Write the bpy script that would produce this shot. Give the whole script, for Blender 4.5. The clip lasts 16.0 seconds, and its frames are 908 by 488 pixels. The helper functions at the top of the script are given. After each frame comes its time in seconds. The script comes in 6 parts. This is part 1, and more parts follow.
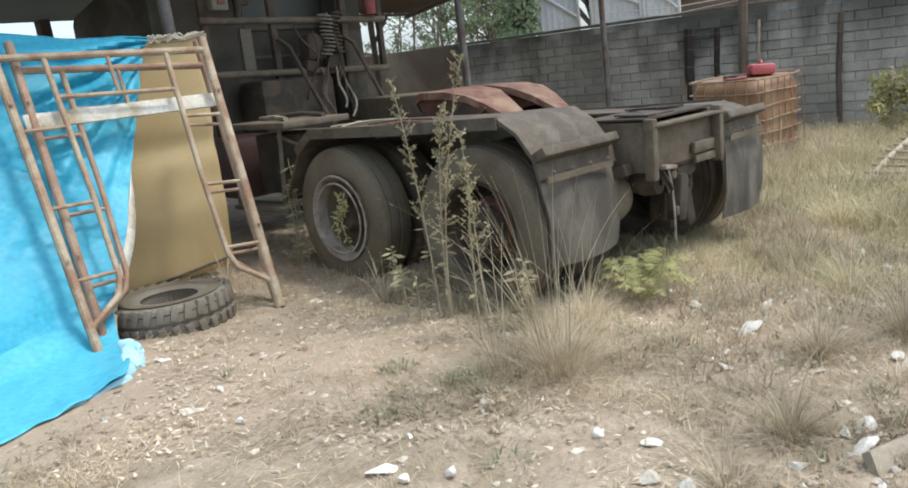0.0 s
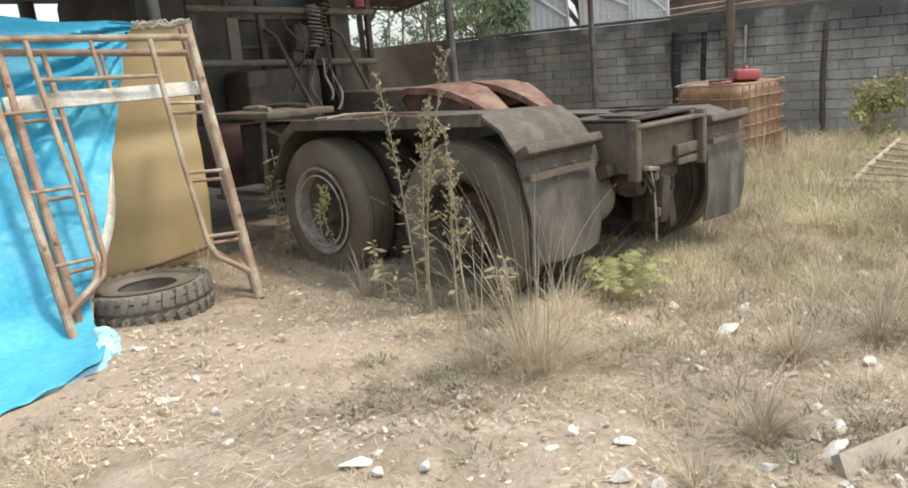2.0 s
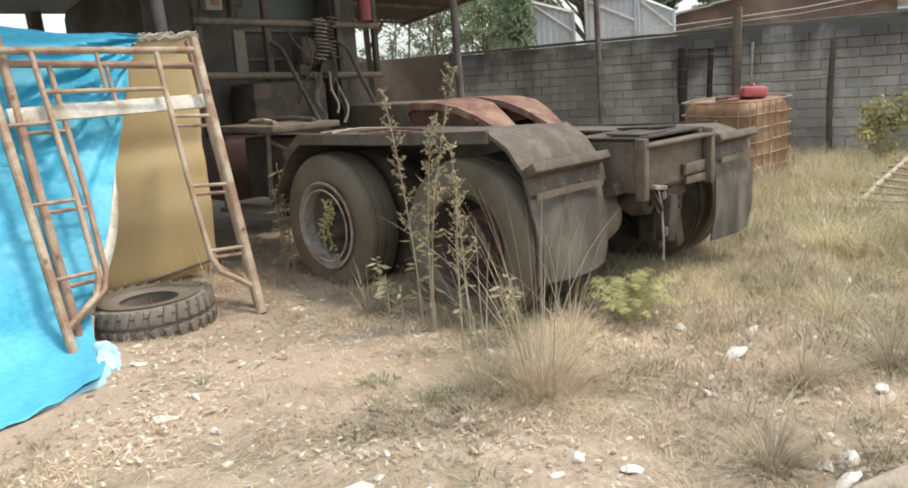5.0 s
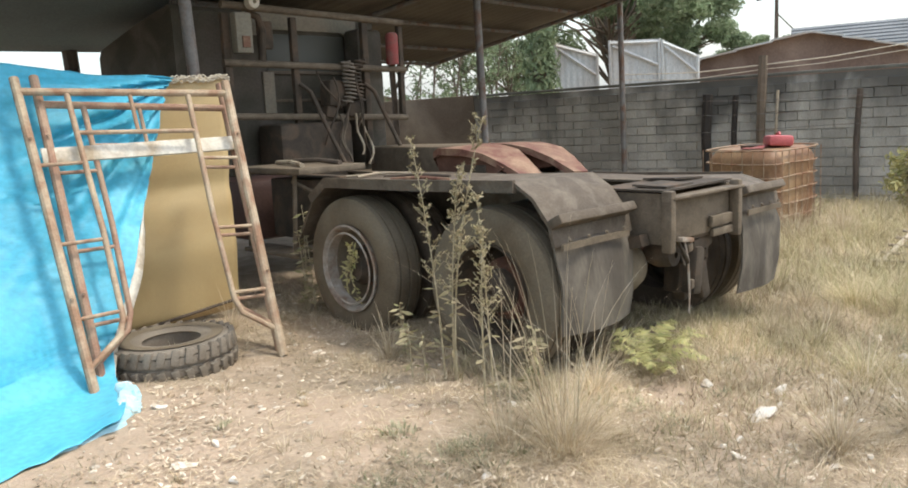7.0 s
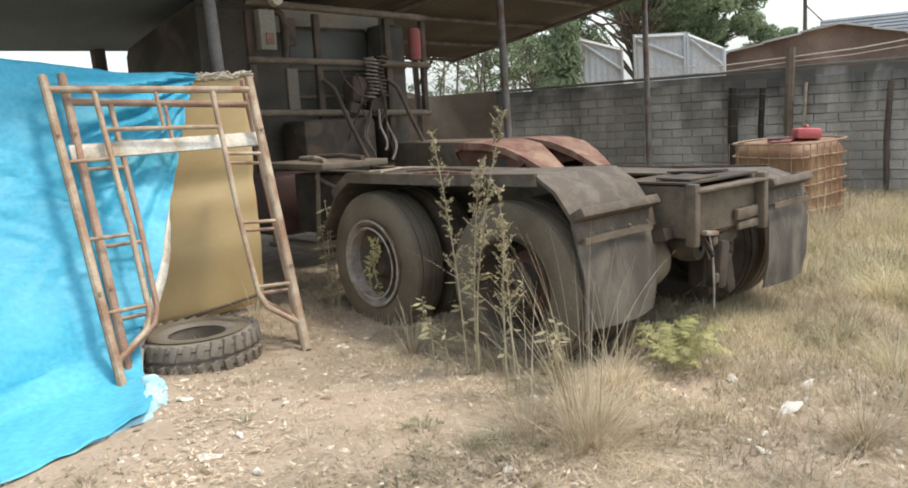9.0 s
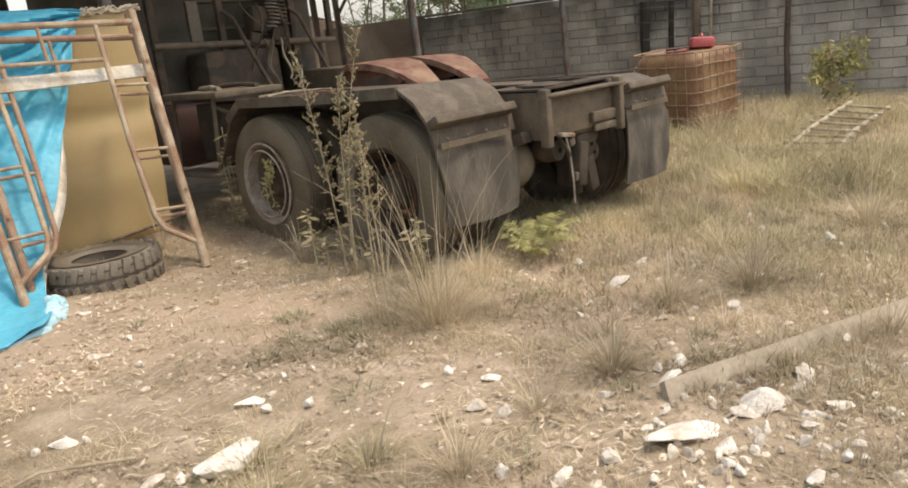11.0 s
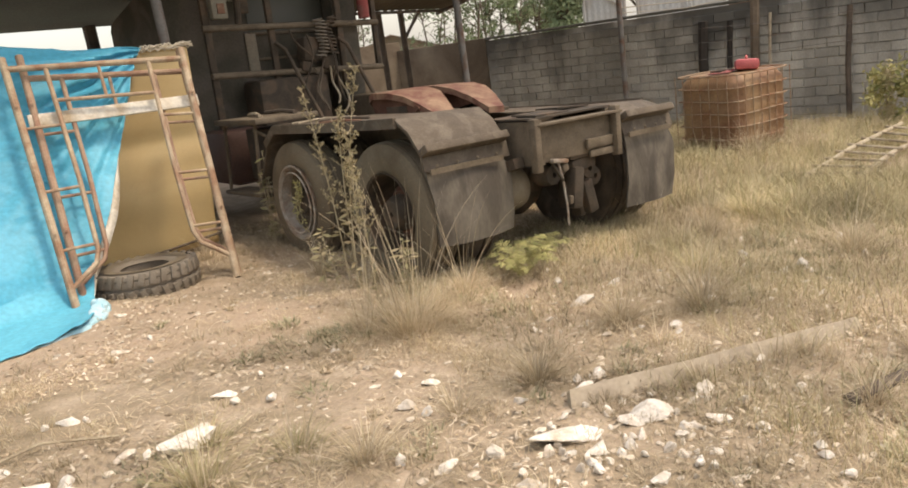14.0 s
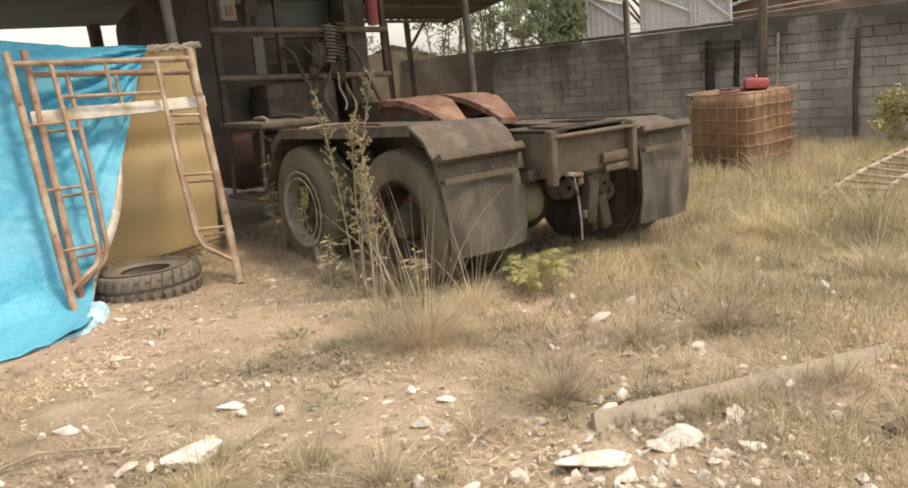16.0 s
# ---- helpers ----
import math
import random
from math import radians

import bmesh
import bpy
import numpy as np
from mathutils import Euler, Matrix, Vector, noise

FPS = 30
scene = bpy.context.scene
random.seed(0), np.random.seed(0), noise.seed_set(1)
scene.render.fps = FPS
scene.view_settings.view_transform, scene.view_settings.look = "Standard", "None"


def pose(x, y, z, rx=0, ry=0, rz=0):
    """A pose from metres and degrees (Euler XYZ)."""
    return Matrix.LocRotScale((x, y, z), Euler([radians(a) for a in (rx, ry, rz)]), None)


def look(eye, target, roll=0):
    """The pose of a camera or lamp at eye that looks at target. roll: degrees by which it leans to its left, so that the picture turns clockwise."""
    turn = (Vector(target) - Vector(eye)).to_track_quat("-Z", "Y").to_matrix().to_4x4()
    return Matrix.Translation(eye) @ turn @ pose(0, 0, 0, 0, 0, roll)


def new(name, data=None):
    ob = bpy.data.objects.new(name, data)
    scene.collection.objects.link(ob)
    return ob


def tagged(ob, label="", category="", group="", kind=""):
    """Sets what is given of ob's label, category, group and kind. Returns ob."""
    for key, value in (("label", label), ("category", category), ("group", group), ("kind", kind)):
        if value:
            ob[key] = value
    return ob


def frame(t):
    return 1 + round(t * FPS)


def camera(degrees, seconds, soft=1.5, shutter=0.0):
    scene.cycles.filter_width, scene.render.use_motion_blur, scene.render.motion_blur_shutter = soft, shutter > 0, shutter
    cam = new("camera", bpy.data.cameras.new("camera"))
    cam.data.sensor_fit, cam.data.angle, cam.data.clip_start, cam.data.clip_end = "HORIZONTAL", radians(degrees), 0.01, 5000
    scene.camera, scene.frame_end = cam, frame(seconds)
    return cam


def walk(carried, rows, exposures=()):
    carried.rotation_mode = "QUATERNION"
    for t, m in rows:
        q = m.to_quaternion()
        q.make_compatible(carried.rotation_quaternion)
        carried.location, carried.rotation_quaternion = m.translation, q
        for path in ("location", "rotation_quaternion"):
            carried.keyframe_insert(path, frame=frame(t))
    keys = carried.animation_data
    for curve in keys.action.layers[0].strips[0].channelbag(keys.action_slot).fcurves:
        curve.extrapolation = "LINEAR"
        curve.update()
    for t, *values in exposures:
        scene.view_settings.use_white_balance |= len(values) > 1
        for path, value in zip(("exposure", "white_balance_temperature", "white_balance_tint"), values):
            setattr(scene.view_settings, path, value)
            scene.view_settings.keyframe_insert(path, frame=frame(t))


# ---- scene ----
cam = camera(61.4, 16.0, soft=1.8)
PATH = [
    (0, (0.329, 0.269, 1.432), (0.522, 2.2, 0.947), -7.6),
    (0.5, (0.33, 0.271, 1.433), (0.495, 2.2, 0.93), -7.2),
    (1, (0.34, 0.271, 1.429), (0.57, 2.19, 0.916), -6.4),
    (1.5, (0.337, 0.267, 1.432), (0.586, 2.187, 0.931), -5.5),
    (2, (0.342, 0.265, 1.425), (0.575, 2.188, 0.927), -5.8),
    (2.5, (0.336, 0.27, 1.427), (0.551, 2.199, 0.945), -5.2),
    (3, (0.344, 0.283, 1.434), (0.57, 2.212, 0.956), -6.0),
    (5.3, (0.342, 0.32, 1.456), (0.569, 2.252, 0.993), -4.8),
    (5.5, (0.341, 0.314, 1.47), (0.54, 2.268, 1.092), -4.6),
    (6, (0.311, 0.342, 1.518), (0.471, 2.302, 1.154), -3.0),
    (6.5, (0.308, 0.339, 1.526), (0.461, 2.306, 1.2), -3.3),
    (7, (0.324, 0.35, 1.511), (0.512, 2.306, 1.14), -4.1),
    (7.5, (0.322, 0.352, 1.504), (0.492, 2.309, 1.126), -3.5),
    (8, (0.32, 0.354, 1.5), (0.453, 2.309, 1.101), -3.7),
    (8.5, (0.327, 0.356, 1.503), (0.474, 2.313, 1.119), -3.6),
    (9, (0.336, 0.347, 1.496), (0.46, 2.307, 1.121), -4.6),
    (9.5, (0.431, 0.295, 1.461), (0.594, 2.229, 0.978), -5.5),
    (9.7, (0.491, 0.279, 1.449), (0.741, 2.197, 0.94), -6.5),
    (11.8, (0.973, -0.378, 1.364), (1.134, 1.528, 0.78), -7.6),
    (12, (0.977, -0.449, 1.375), (1.051, 1.465, 0.8), -5.1),
    (12.5, (1.173, -0.593, 1.379), (1.145, 1.341, 0.867), -10.1),
    (13, (1.408, -0.622, 1.378), (1.554, 1.296, 0.833), -2.8),
    (13.5, (1.411, -0.572, 1.412), (1.395, 1.366, 0.918), -6.4),
    (14, (1.418, -0.546, 1.428), (1.387, 1.393, 0.939), -8.2),
    (14.5, (1.502, -0.562, 1.416), (1.501, 1.37, 0.9), -7.6),
    (15, (1.524, -0.555, 1.431), (1.552, 1.38, 0.926), -7.4),
    (15.5, (1.436, -0.511, 1.439), (1.36, 1.43, 0.965), -6.7),
    (16, (1.299, -0.426, 1.412), (1.289, 1.52, 0.951), -6.4),
]
# The world is turned so that +y is the lorry's way ahead, +x its right side.
BASE = pose(0, 0, 0, 0, 0, -33.5) @ pose(-1.187, -4.241, 0)
walk(cam, [(t, BASE @ look(eye, target, roll)) for t, eye, target, roll in PATH],
     exposures=[(0, -0.07, 5800, 4), (0.8, 0.0, 6100, 6), (3.2, 0.10, 6150, 6), (5.5, 0.14, 6300, 7), (6.5, 0.18, 6300, 7), (9.0, 0.09, 6200, 7), (9.6, 0.05, 6250, 8), (11.8, -0.20, 7350, 12), (13.0, -0.17, 7450, 12), (14.0, -0.10, 7350, 13), (16, -0.07, 7350, 13)])

# ---- world, sun, exposure ----
world = bpy.data.worlds.new("sky")
scene.world = world
world.use_nodes = True
wn = world.node_tree.nodes
sky = wn.new("ShaderNodeTexSky")
sky.sky_type, sky.sun_disc = "NISHITA", False
sky.sun_elevation, sky.sun_rotation = radians(63.5), radians(134)
sky.air_density, sky.dust_density, sky.ozone_density = 1.0, 3.5, 0.6
wn["Background"].inputs["Strength"].default_value = 0.355
haze = wn.new("ShaderNodeMixRGB")  # thin white overcast over the whole sky
haze.inputs[0].default_value, haze.inputs[2].default_value = 0.45, (3.6, 3.65, 3.6, 1)
world.node_tree.links.new(sky.outputs[0], haze.inputs[1])
world.node_tree.links.new(haze.outputs[0], wn["Background"].inputs["Color"])
sun = new("sun", bpy.data.lights.new("sun", "SUN"))
sun.data.energy, sun.data.angle, sun.data.color = 2.2, radians(7.0), (1.0, 0.93, 0.82)
sun.matrix_world = look((0.32, -0.31, 0.895), (0, 0, 0))


# ---- materials ----
def ramp(nt, stops):
    r = nt.nodes.new("ShaderNodeValToRGB")
    els = r.color_ramp.elements
    while len(els) < len(stops):
        els.new(0.5)
    for e, (p, c) in zip(els, stops):
        e.position, e.color = p, (*c, 1)
    return r


def surface(name, c1, c2, rough=0.8, metal=0.0, scale=3.0, fine=70.0, bump=0.25, stain=None, amount=0.5, stain_scale=1.3, stretch=(1, 1, 1), per=None, spread=0.25, spec=0.3, mould=None, lumps=0.0):
    """Two tones mixed by a coarse noise, a fine grain, optional stains, and a small relief. per: 'object' or 'island' varies pieces."""
    m = bpy.data.materials.new(name)
    m.use_nodes = True
    nt = m.node_tree
    b = nt.nodes["Principled BSDF"]
    link = nt.links.new
    geo = nt.nodes.new("ShaderNodeNewGeometry")
    mp = nt.nodes.new("ShaderNodeMapping")
    mp.inputs["Scale"].default_value = stretch
    link(geo.outputs["Position"], mp.inputs["Vector"])

    def noise_tex(s, detail, distort=0.0):
        n = nt.nodes.new("ShaderNodeTexNoise")
        n.inputs["Scale"].default_value, n.inputs["Detail"].default_value, n.inputs["Distortion"].default_value = s, detail, distort
        link(mp.outputs[0], n.inputs["Vector"])
        return n

    coarse, grain = noise_tex(scale, 6, 0.4), noise_tex(fine, 4)
    r = ramp(nt, [(0.32, c1), (0.68, c2)])
    link(coarse.outputs[0], r.inputs[0])
    col = r.outputs[0]
    if stain:
        sn = noise_tex(stain_scale, 8, 0.8)
        sr = ramp(nt, [(0.5 - 0.18 * amount, (0, 0, 0)), (0.75 - 0.18 * amount, (1, 1, 1))])
        link(sn.outputs[0], sr.inputs[0])
        mx = nt.nodes.new("ShaderNodeMixRGB")
        link(sr.outputs[0], mx.inputs[0])
        link(col, mx.inputs[1])
        mx.inputs[2].default_value = (*stain, 1)
        col = mx.outputs[0]
    g = ramp(nt, [(0.25, (0.82, 0.82, 0.82)), (0.75, (1.14, 1.14, 1.14))])
    link(grain.outputs[0], g.inputs[0])
    mul = nt.nodes.new("ShaderNodeMixRGB")
    mul.blend_type, mul.inputs[0].default_value = "MULTIPLY", 1.0
    link(col, mul.inputs[1])
    link(g.outputs[0], mul.inputs[2])
    col = mul.outputs[0]
    if mould:
        # dark growth creeping down from the wet top of the wall
        sep = nt.nodes.new("ShaderNodeSeparateXYZ")
        link(geo.outputs["Position"], sep.inputs[0])
        mn = noise_tex(0.9, 7, 1.2)
        hz = nt.nodes.new("ShaderNodeMath")
        hz.operation, hz.inputs[1].default_value, hz.inputs[2].default_value = "MULTIPLY_ADD", 0.34, -0.28
        link(sep.outputs["Z"], hz.inputs[0])
        ad = nt.nodes.new("ShaderNodeMath")
        link(hz.outputs[0], ad.inputs[0])
        link(mn.outputs[0], ad.inputs[1])
        mr0 = ramp(nt, [(0.48, (0, 0, 0)), (0.74, (0.9, 0.9, 0.9))])
        link(ad.outputs[0], mr0.inputs[0])
        mm = nt.nodes.new("ShaderNodeMixRGB")
        link(mr0.outputs[0], mm.inputs[0])
        link(col, mm.inputs[1])
        mm.inputs[2].default_value = (*mould, 1)
        col = mm.outputs[0]
    if per:
        info = nt.nodes.new("ShaderNodeObjectInfo") if per == "object" else geo
        out = info.outputs["Random"] if per == "object" else geo.outputs["Random Per Island"]
        h = nt.nodes.new("ShaderNodeHueSaturation")
        mr = nt.nodes.new("ShaderNodeMapRange")
        mr.inputs["To Min"].default_value, mr.inputs["To Max"].default_value = 1 - spread, 1 + spread
        link(out, mr.inputs[0])
        link(mr.outputs[0], h.inputs["Value"])
        link(col, h.inputs["Color"])
        col = h.outputs[0]
    link(col, b.inputs["Base Color"])
    rr = nt.nodes.new("ShaderNodeMapRange")
    rr.inputs["To Min"].default_value, rr.inputs["To Max"].default_value = max(0.05, rough - 0.15), min(1.0, rough + 0.12)
    link(coarse.outputs[0], rr.inputs[0])
    link(rr.outputs[0], b.inputs["Roughness"])
    b.inputs["Metallic"].default_value = metal
    b.inputs["Specular IOR Level"].default_value = spec
    bp = nt.nodes.new("ShaderNodeBump")
    bp.inputs["Strength"].default_value, bp.inputs["Distance"].default_value = bump * 0.6, 0.01
    link(grain.outputs[0], bp.inputs["Height"])
    if lumps:
        lump = noise_tex(16.0, 5, 0.6)
        b2 = nt.nodes.new("ShaderNodeBump")
        b2.inputs["Strength"].default_value, b2.inputs["Distance"].default_value = lumps, 0.03
        link(lump.outputs[0], b2.inputs["Height"])
        link(b2.outputs[0], bp.inputs["Normal"])
    link(bp.outputs[0], b.inputs["Normal"])
    return m


def leafy(name, tones, rough=0.7, through_light=0.25):
    """Blades and leaves: one tone per piece, a little light through them."""
    m = bpy.data.materials.new(name)
    m.use_nodes = True
    nt = m.node_tree
    b = nt.nodes["Principled BSDF"]
    geo = nt.nodes.new("ShaderNodeNewGeometry")
    r = ramp(nt, [(i / max(1, len(tones) - 1), c) for i, c in enumerate(tones)])
    nt.links.new(geo.outputs["Random Per Island"], r.inputs[0])
    n = nt.nodes.new("ShaderNodeTexNoise")
    n.inputs["Scale"].default_value = 1.1
    nt.links.new(geo.outputs["Position"], n.inputs["Vector"])
    h = nt.nodes.new("ShaderNodeHueSaturation")
    mr = nt.nodes.new("ShaderNodeMapRange")
    mr.inputs["From Min"].default_value, mr.inputs["From Max"].default_value = 0.3, 0.7
    mr.inputs["To Min"].default_value, mr.inputs["To Max"].default_value = 0.62, 1.36
    nt.links.new(n.outputs[0], mr.inputs[0])
    nt.links.new(mr.outputs[0], h.inputs["Value"])
    nt.links.new(r.outputs[0], h.inputs["Color"])
    nt.links.new(h.outputs[0], b.inputs["Base Color"])
    b.inputs["Roughness"].default_value = rough
    b.inputs["Specular IOR Level"].default_value = 0.2
    tr = nt.nodes.new("ShaderNodeBsdfTranslucent")
    nt.links.new(h.outputs[0], tr.inputs["Color"])
    mix = nt.nodes.new("ShaderNodeMixShader")
    mix.inputs[0].default_value = through_light
    nt.links.new(b.outputs[0], mix.inputs[1])
    nt.links.new(tr.outputs[0], mix.inputs[2])
    nt.links.new(mix.outputs[0], nt.nodes["Material Output"].inputs["Surface"])
    return m


M = dict(
    soil=surface("dry_soil", (0.335, 0.262, 0.187), (0.43, 0.35, 0.258), 0.95, 0, 3.1, 60, 0.9, (0.265, 0.21, 0.14), 0.8, 3.8, lumps=0.7),
    stone=surface("limestone", (0.68, 0.63, 0.55), (0.83, 0.785, 0.71), 0.9, 0, 9, 90, 0.8, (0.50, 0.42, 0.32), 0.3, 9, per="object", spread=0.15),
    pebbles=surface("pebbles", (0.48, 0.41, 0.32), (0.66, 0.585, 0.475), 0.9, 0, 9, 90, 0.4, per="island", spread=0.3),
    clod=surface("soil_clod", (0.24, 0.18, 0.12), (0.42, 0.34, 0.24), 0.95, 0, 9, 90, 0.4, per="island", spread=0.35),
    block=surface("concrete_block", (0.34, 0.32, 0.27), (0.455, 0.427, 0.365), 0.95, 0, 2.2, 60, 0.7, (0.24, 0.225, 0.19), 0.5, 1.2, (1, 1, 0.4), mould=(0.085, 0.08, 0.068), per="object", spread=0.15),
    mortar=surface("mortar", (0.46, 0.44, 0.39), (0.56, 0.54, 0.48), 0.95, 0, 2.0, 60, 0.5, (0.26, 0.245, 0.21), 0.5, 1.1, (1, 1, 0.4), mould=(0.085, 0.08, 0.068)),
    # stained brown plaster, darker than the blocks; the roof's shade is in the colour
    plaster=surface("darkened_stained_plaster", (0.195, 0.155, 0.110), (0.262, 0.213, 0.155), 0.95, 0, 1.0, 40, 0.4, (0.12, 0.09, 0.062), 0.7, 0.8),
    ceiling=surface("grey_green_ceiling_sheet", (0.20, 0.265, 0.275), (0.255, 0.325, 0.33), 0.7, 0, 0.6, 40, 0.1, (0.20, 0.235, 0.235), 0.4, 0.5),
    near_black=surface("near_black_bars", (0.022, 0.019, 0.016), (0.05, 0.042, 0.034), 0.95, 0, 4, 70, 0.4),
    moss=surface("mossy_coping", (0.09, 0.09, 0.075), (0.16, 0.155, 0.13), 0.95, 0, 3.0, 50, 0.6),
    rubber=surface("dusty_rubber", (0.105, 0.081, 0.052), (0.155, 0.124, 0.083), 0.95, 0, 3, 90, 0.35, (0.178, 0.147, 0.102), 0.5, 2.0),
    rubber_tread=surface("worn_rubber", (0.125, 0.102, 0.076), (0.19, 0.16, 0.122), 0.9, 0, 4, 90, 0.35, (0.22, 0.19, 0.15), 0.5, 2.5),
    # darker copy of the dusty rubber; the inner tyres' shade is in the colour
    inner_rubber=surface("shaded_rubber", (0.055, 0.041, 0.029), (0.095, 0.073, 0.052), 0.8, 0, 4, 90, 0.35, (0.13, 0.10, 0.07), 0.4, 3),
    flap=surface("grey_rubber_flap", (0.070, 0.059, 0.047), (0.105, 0.090, 0.071), 0.8, 0, 5, 60, 0.2, (0.17, 0.147, 0.115), 0.4, 5, (1, 1, 0.35)),
    chassis=surface("dusty_grey_steel", (0.098, 0.076, 0.052), (0.160, 0.127, 0.088), 0.78, 0.05, 5, 70, 0.5, (0.17, 0.135, 0.095), 0.35, 9),
    fender=surface("dusty_fender_steel", (0.080, 0.062, 0.044), (0.126, 0.099, 0.071), 0.75, 0.05, 4, 70, 0.5, (0.152, 0.124, 0.092), 0.3, 9),
    dark=surface("oily_dark_steel", (0.050, 0.040, 0.029), (0.095, 0.074, 0.053), 0.85, 0.05, 5, 60, 0.35, (0.12, 0.082, 0.054), 0.2, 5),
    rust=surface("rust", (0.12, 0.062, 0.042), (0.19, 0.10, 0.066), 0.85, 0.05, 5, 60, 0.5, (0.11, 0.05, 0.032), 0.5, 4),
    rust_tan=surface("rust_worn_tan", (0.215, 0.132, 0.083), (0.30, 0.195, 0.126), 0.75, 0.1, 4, 60, 0.35, (0.15, 0.065, 0.045), 0.75, 6),
    rim=surface("pale_rim_paint", (0.30, 0.265, 0.22), (0.42, 0.38, 0.32), 0.65, 0.1, 6, 60, 0.25, (0.22, 0.14, 0.09), 0.45, 8),
    scaffold=surface("scaffold_paint", (0.37, 0.285, 0.19), (0.48, 0.385, 0.27), 0.65, 0.1, 5, 60, 0.3, (0.28, 0.165, 0.10), 0.5, 6),
    scaffold_back=surface("scaffold_rusty", (0.32, 0.22, 0.15), (0.42, 0.30, 0.21), 0.7, 0.1, 5, 60, 0.3, (0.30, 0.17, 0.115), 0.5, 6),
    white_board=surface("white_painted_board", (0.56, 0.52, 0.43), (0.68, 0.64, 0.55), 0.6, 0, 5, 50, 0.2, (0.42, 0.33, 0.22), 0.35, 6),
    sheet=surface("tan_canvas_sheet", (0.47, 0.345, 0.165), (0.54, 0.405, 0.205), 0.42, 0, 0.6, 240, 0.03, (0.44, 0.31, 0.14), 0.2, 0.7, (1, 1, 1.6), spec=0.4),
    post=surface("grey_steel_post", (0.13, 0.125, 0.115), (0.20, 0.19, 0.175), 0.7, 0.2, 4, 50, 0.25, (0.14, 0.08, 0.05), 0.35, 5),
    roofing=surface("old_roof_sheet", (0.115, 0.10, 0.072), (0.165, 0.145, 0.107), 0.8, 0.1, 0.9, 40, 0.2, (0.09, 0.074, 0.052), 0.55, 0.7),
    timber=surface("weathered_timber", (0.33, 0.27, 0.19), (0.47, 0.41, 0.31), 0.85, 0, 4, 80, 0.5, (0.22, 0.17, 0.11), 0.4, 5, (1, 1, 1)),
    plank=surface("grey_plank", (0.33, 0.275, 0.20), (0.45, 0.385, 0.295), 0.85, 0, 6, 40, 0.25, (0.28, 0.23, 0.17), 0.4, 6),
    dark_timber=surface("dark_timber", (0.07, 0.055, 0.042), (0.13, 0.10, 0.075), 0.9, 0, 4, 80, 0.5),
    bamboo=surface("pale_bamboo", (0.38, 0.32, 0.22), (0.50, 0.43, 0.31), 0.7, 0, 5, 60, 0.3, (0.30, 0.24, 0.16), 0.4, 9),
    tote=surface("stained_tank_plastic", (0.29, 0.18, 0.09), (0.38, 0.26, 0.145), 0.5, 0, 1.6, 40, 0.06, (0.21, 0.11, 0.058), 0.55, 1.3, (1, 1, 0.8)),
    cage=surface("rusty_cage_wire", (0.29, 0.215, 0.14), (0.41, 0.32, 0.22), 0.65, 0.2, 6, 60, 0.2, (0.27, 0.14, 0.08), 0.5, 6),
    dull_red=surface("dusty_dull_red", (0.22, 0.05, 0.045), (0.30, 0.075, 0.065), 0.75, 0, 5, 50, 0.15, (0.20, 0.10, 0.08), 0.5, 6),
    red=surface("faded_red_plastic", (0.42, 0.085, 0.085), (0.54, 0.15, 0.14), 0.5, 0, 5, 50, 0.1),
    cab=surface("dull_cab_paint", (0.058, 0.052, 0.038), (0.092, 0.082, 0.060), 0.9, 0, 2, 50, 0.1, (0.13, 0.11, 0.09), 0.5, 2),
    cab_pale=surface("pale_cab_panel", (0.20, 0.183, 0.138), (0.27, 0.245, 0.188), 0.7, 0, 2, 50, 0.1, (0.28, 0.23, 0.17), 0.5, 2),
    maroon=surface("maroon_paint", (0.085, 0.05, 0.042), (0.13, 0.075, 0.06), 0.6, 0, 3, 50, 0.15, (0.09, 0.05, 0.04), 0.4, 3),
    zinc=surface("weathered_zinc", (0.42, 0.43, 0.42), (0.54, 0.55, 0.53), 0.6, 0.2, 1.0, 30, 0.1, (0.36, 0.31, 0.26), 0.35, 0.8, (1, 1, 0.4)),
    brown_roof=surface("brown_roof_sheet", (0.16, 0.115, 0.09), (0.235, 0.172, 0.135), 0.8, 0, 0.8, 20, 0.2, (0.12, 0.08, 0.06), 0.5, 0.7),
    grey_roof=surface("grey_tile_roof", (0.15, 0.16, 0.165), (0.21, 0.22, 0.225), 0.85, 0, 0.7, 15, 0.2),
    rope=surface("pale_rope", (0.48, 0.42, 0.32), (0.60, 0.54, 0.43), 0.9, 0, 20, 120, 0.4),
    bark=surface("bark", (0.11, 0.085, 0.06), (0.18, 0.14, 0.10), 0.95, 0, 5, 50, 0.7),
    dry_grass=leafy("dry_grass", [(0.45, 0.36, 0.235), (0.60, 0.495, 0.345), (0.40, 0.335, 0.20), (0.69, 0.595, 0.445), (0.50, 0.41, 0.28), (0.33, 0.255, 0.17)]),
    green_grass=leafy("yellow_green_grass", [(0.37, 0.325, 0.17), (0.53, 0.45, 0.285), (0.27, 0.265, 0.12), (0.60, 0.515, 0.345), (0.42, 0.355, 0.205), (0.30, 0.245, 0.145)]),
    withered=leafy("withered_weeds", [(0.26, 0.195, 0.13), (0.37, 0.285, 0.195), (0.19, 0.145, 0.095), (0.44, 0.355, 0.25)], 0.85, 0.1),
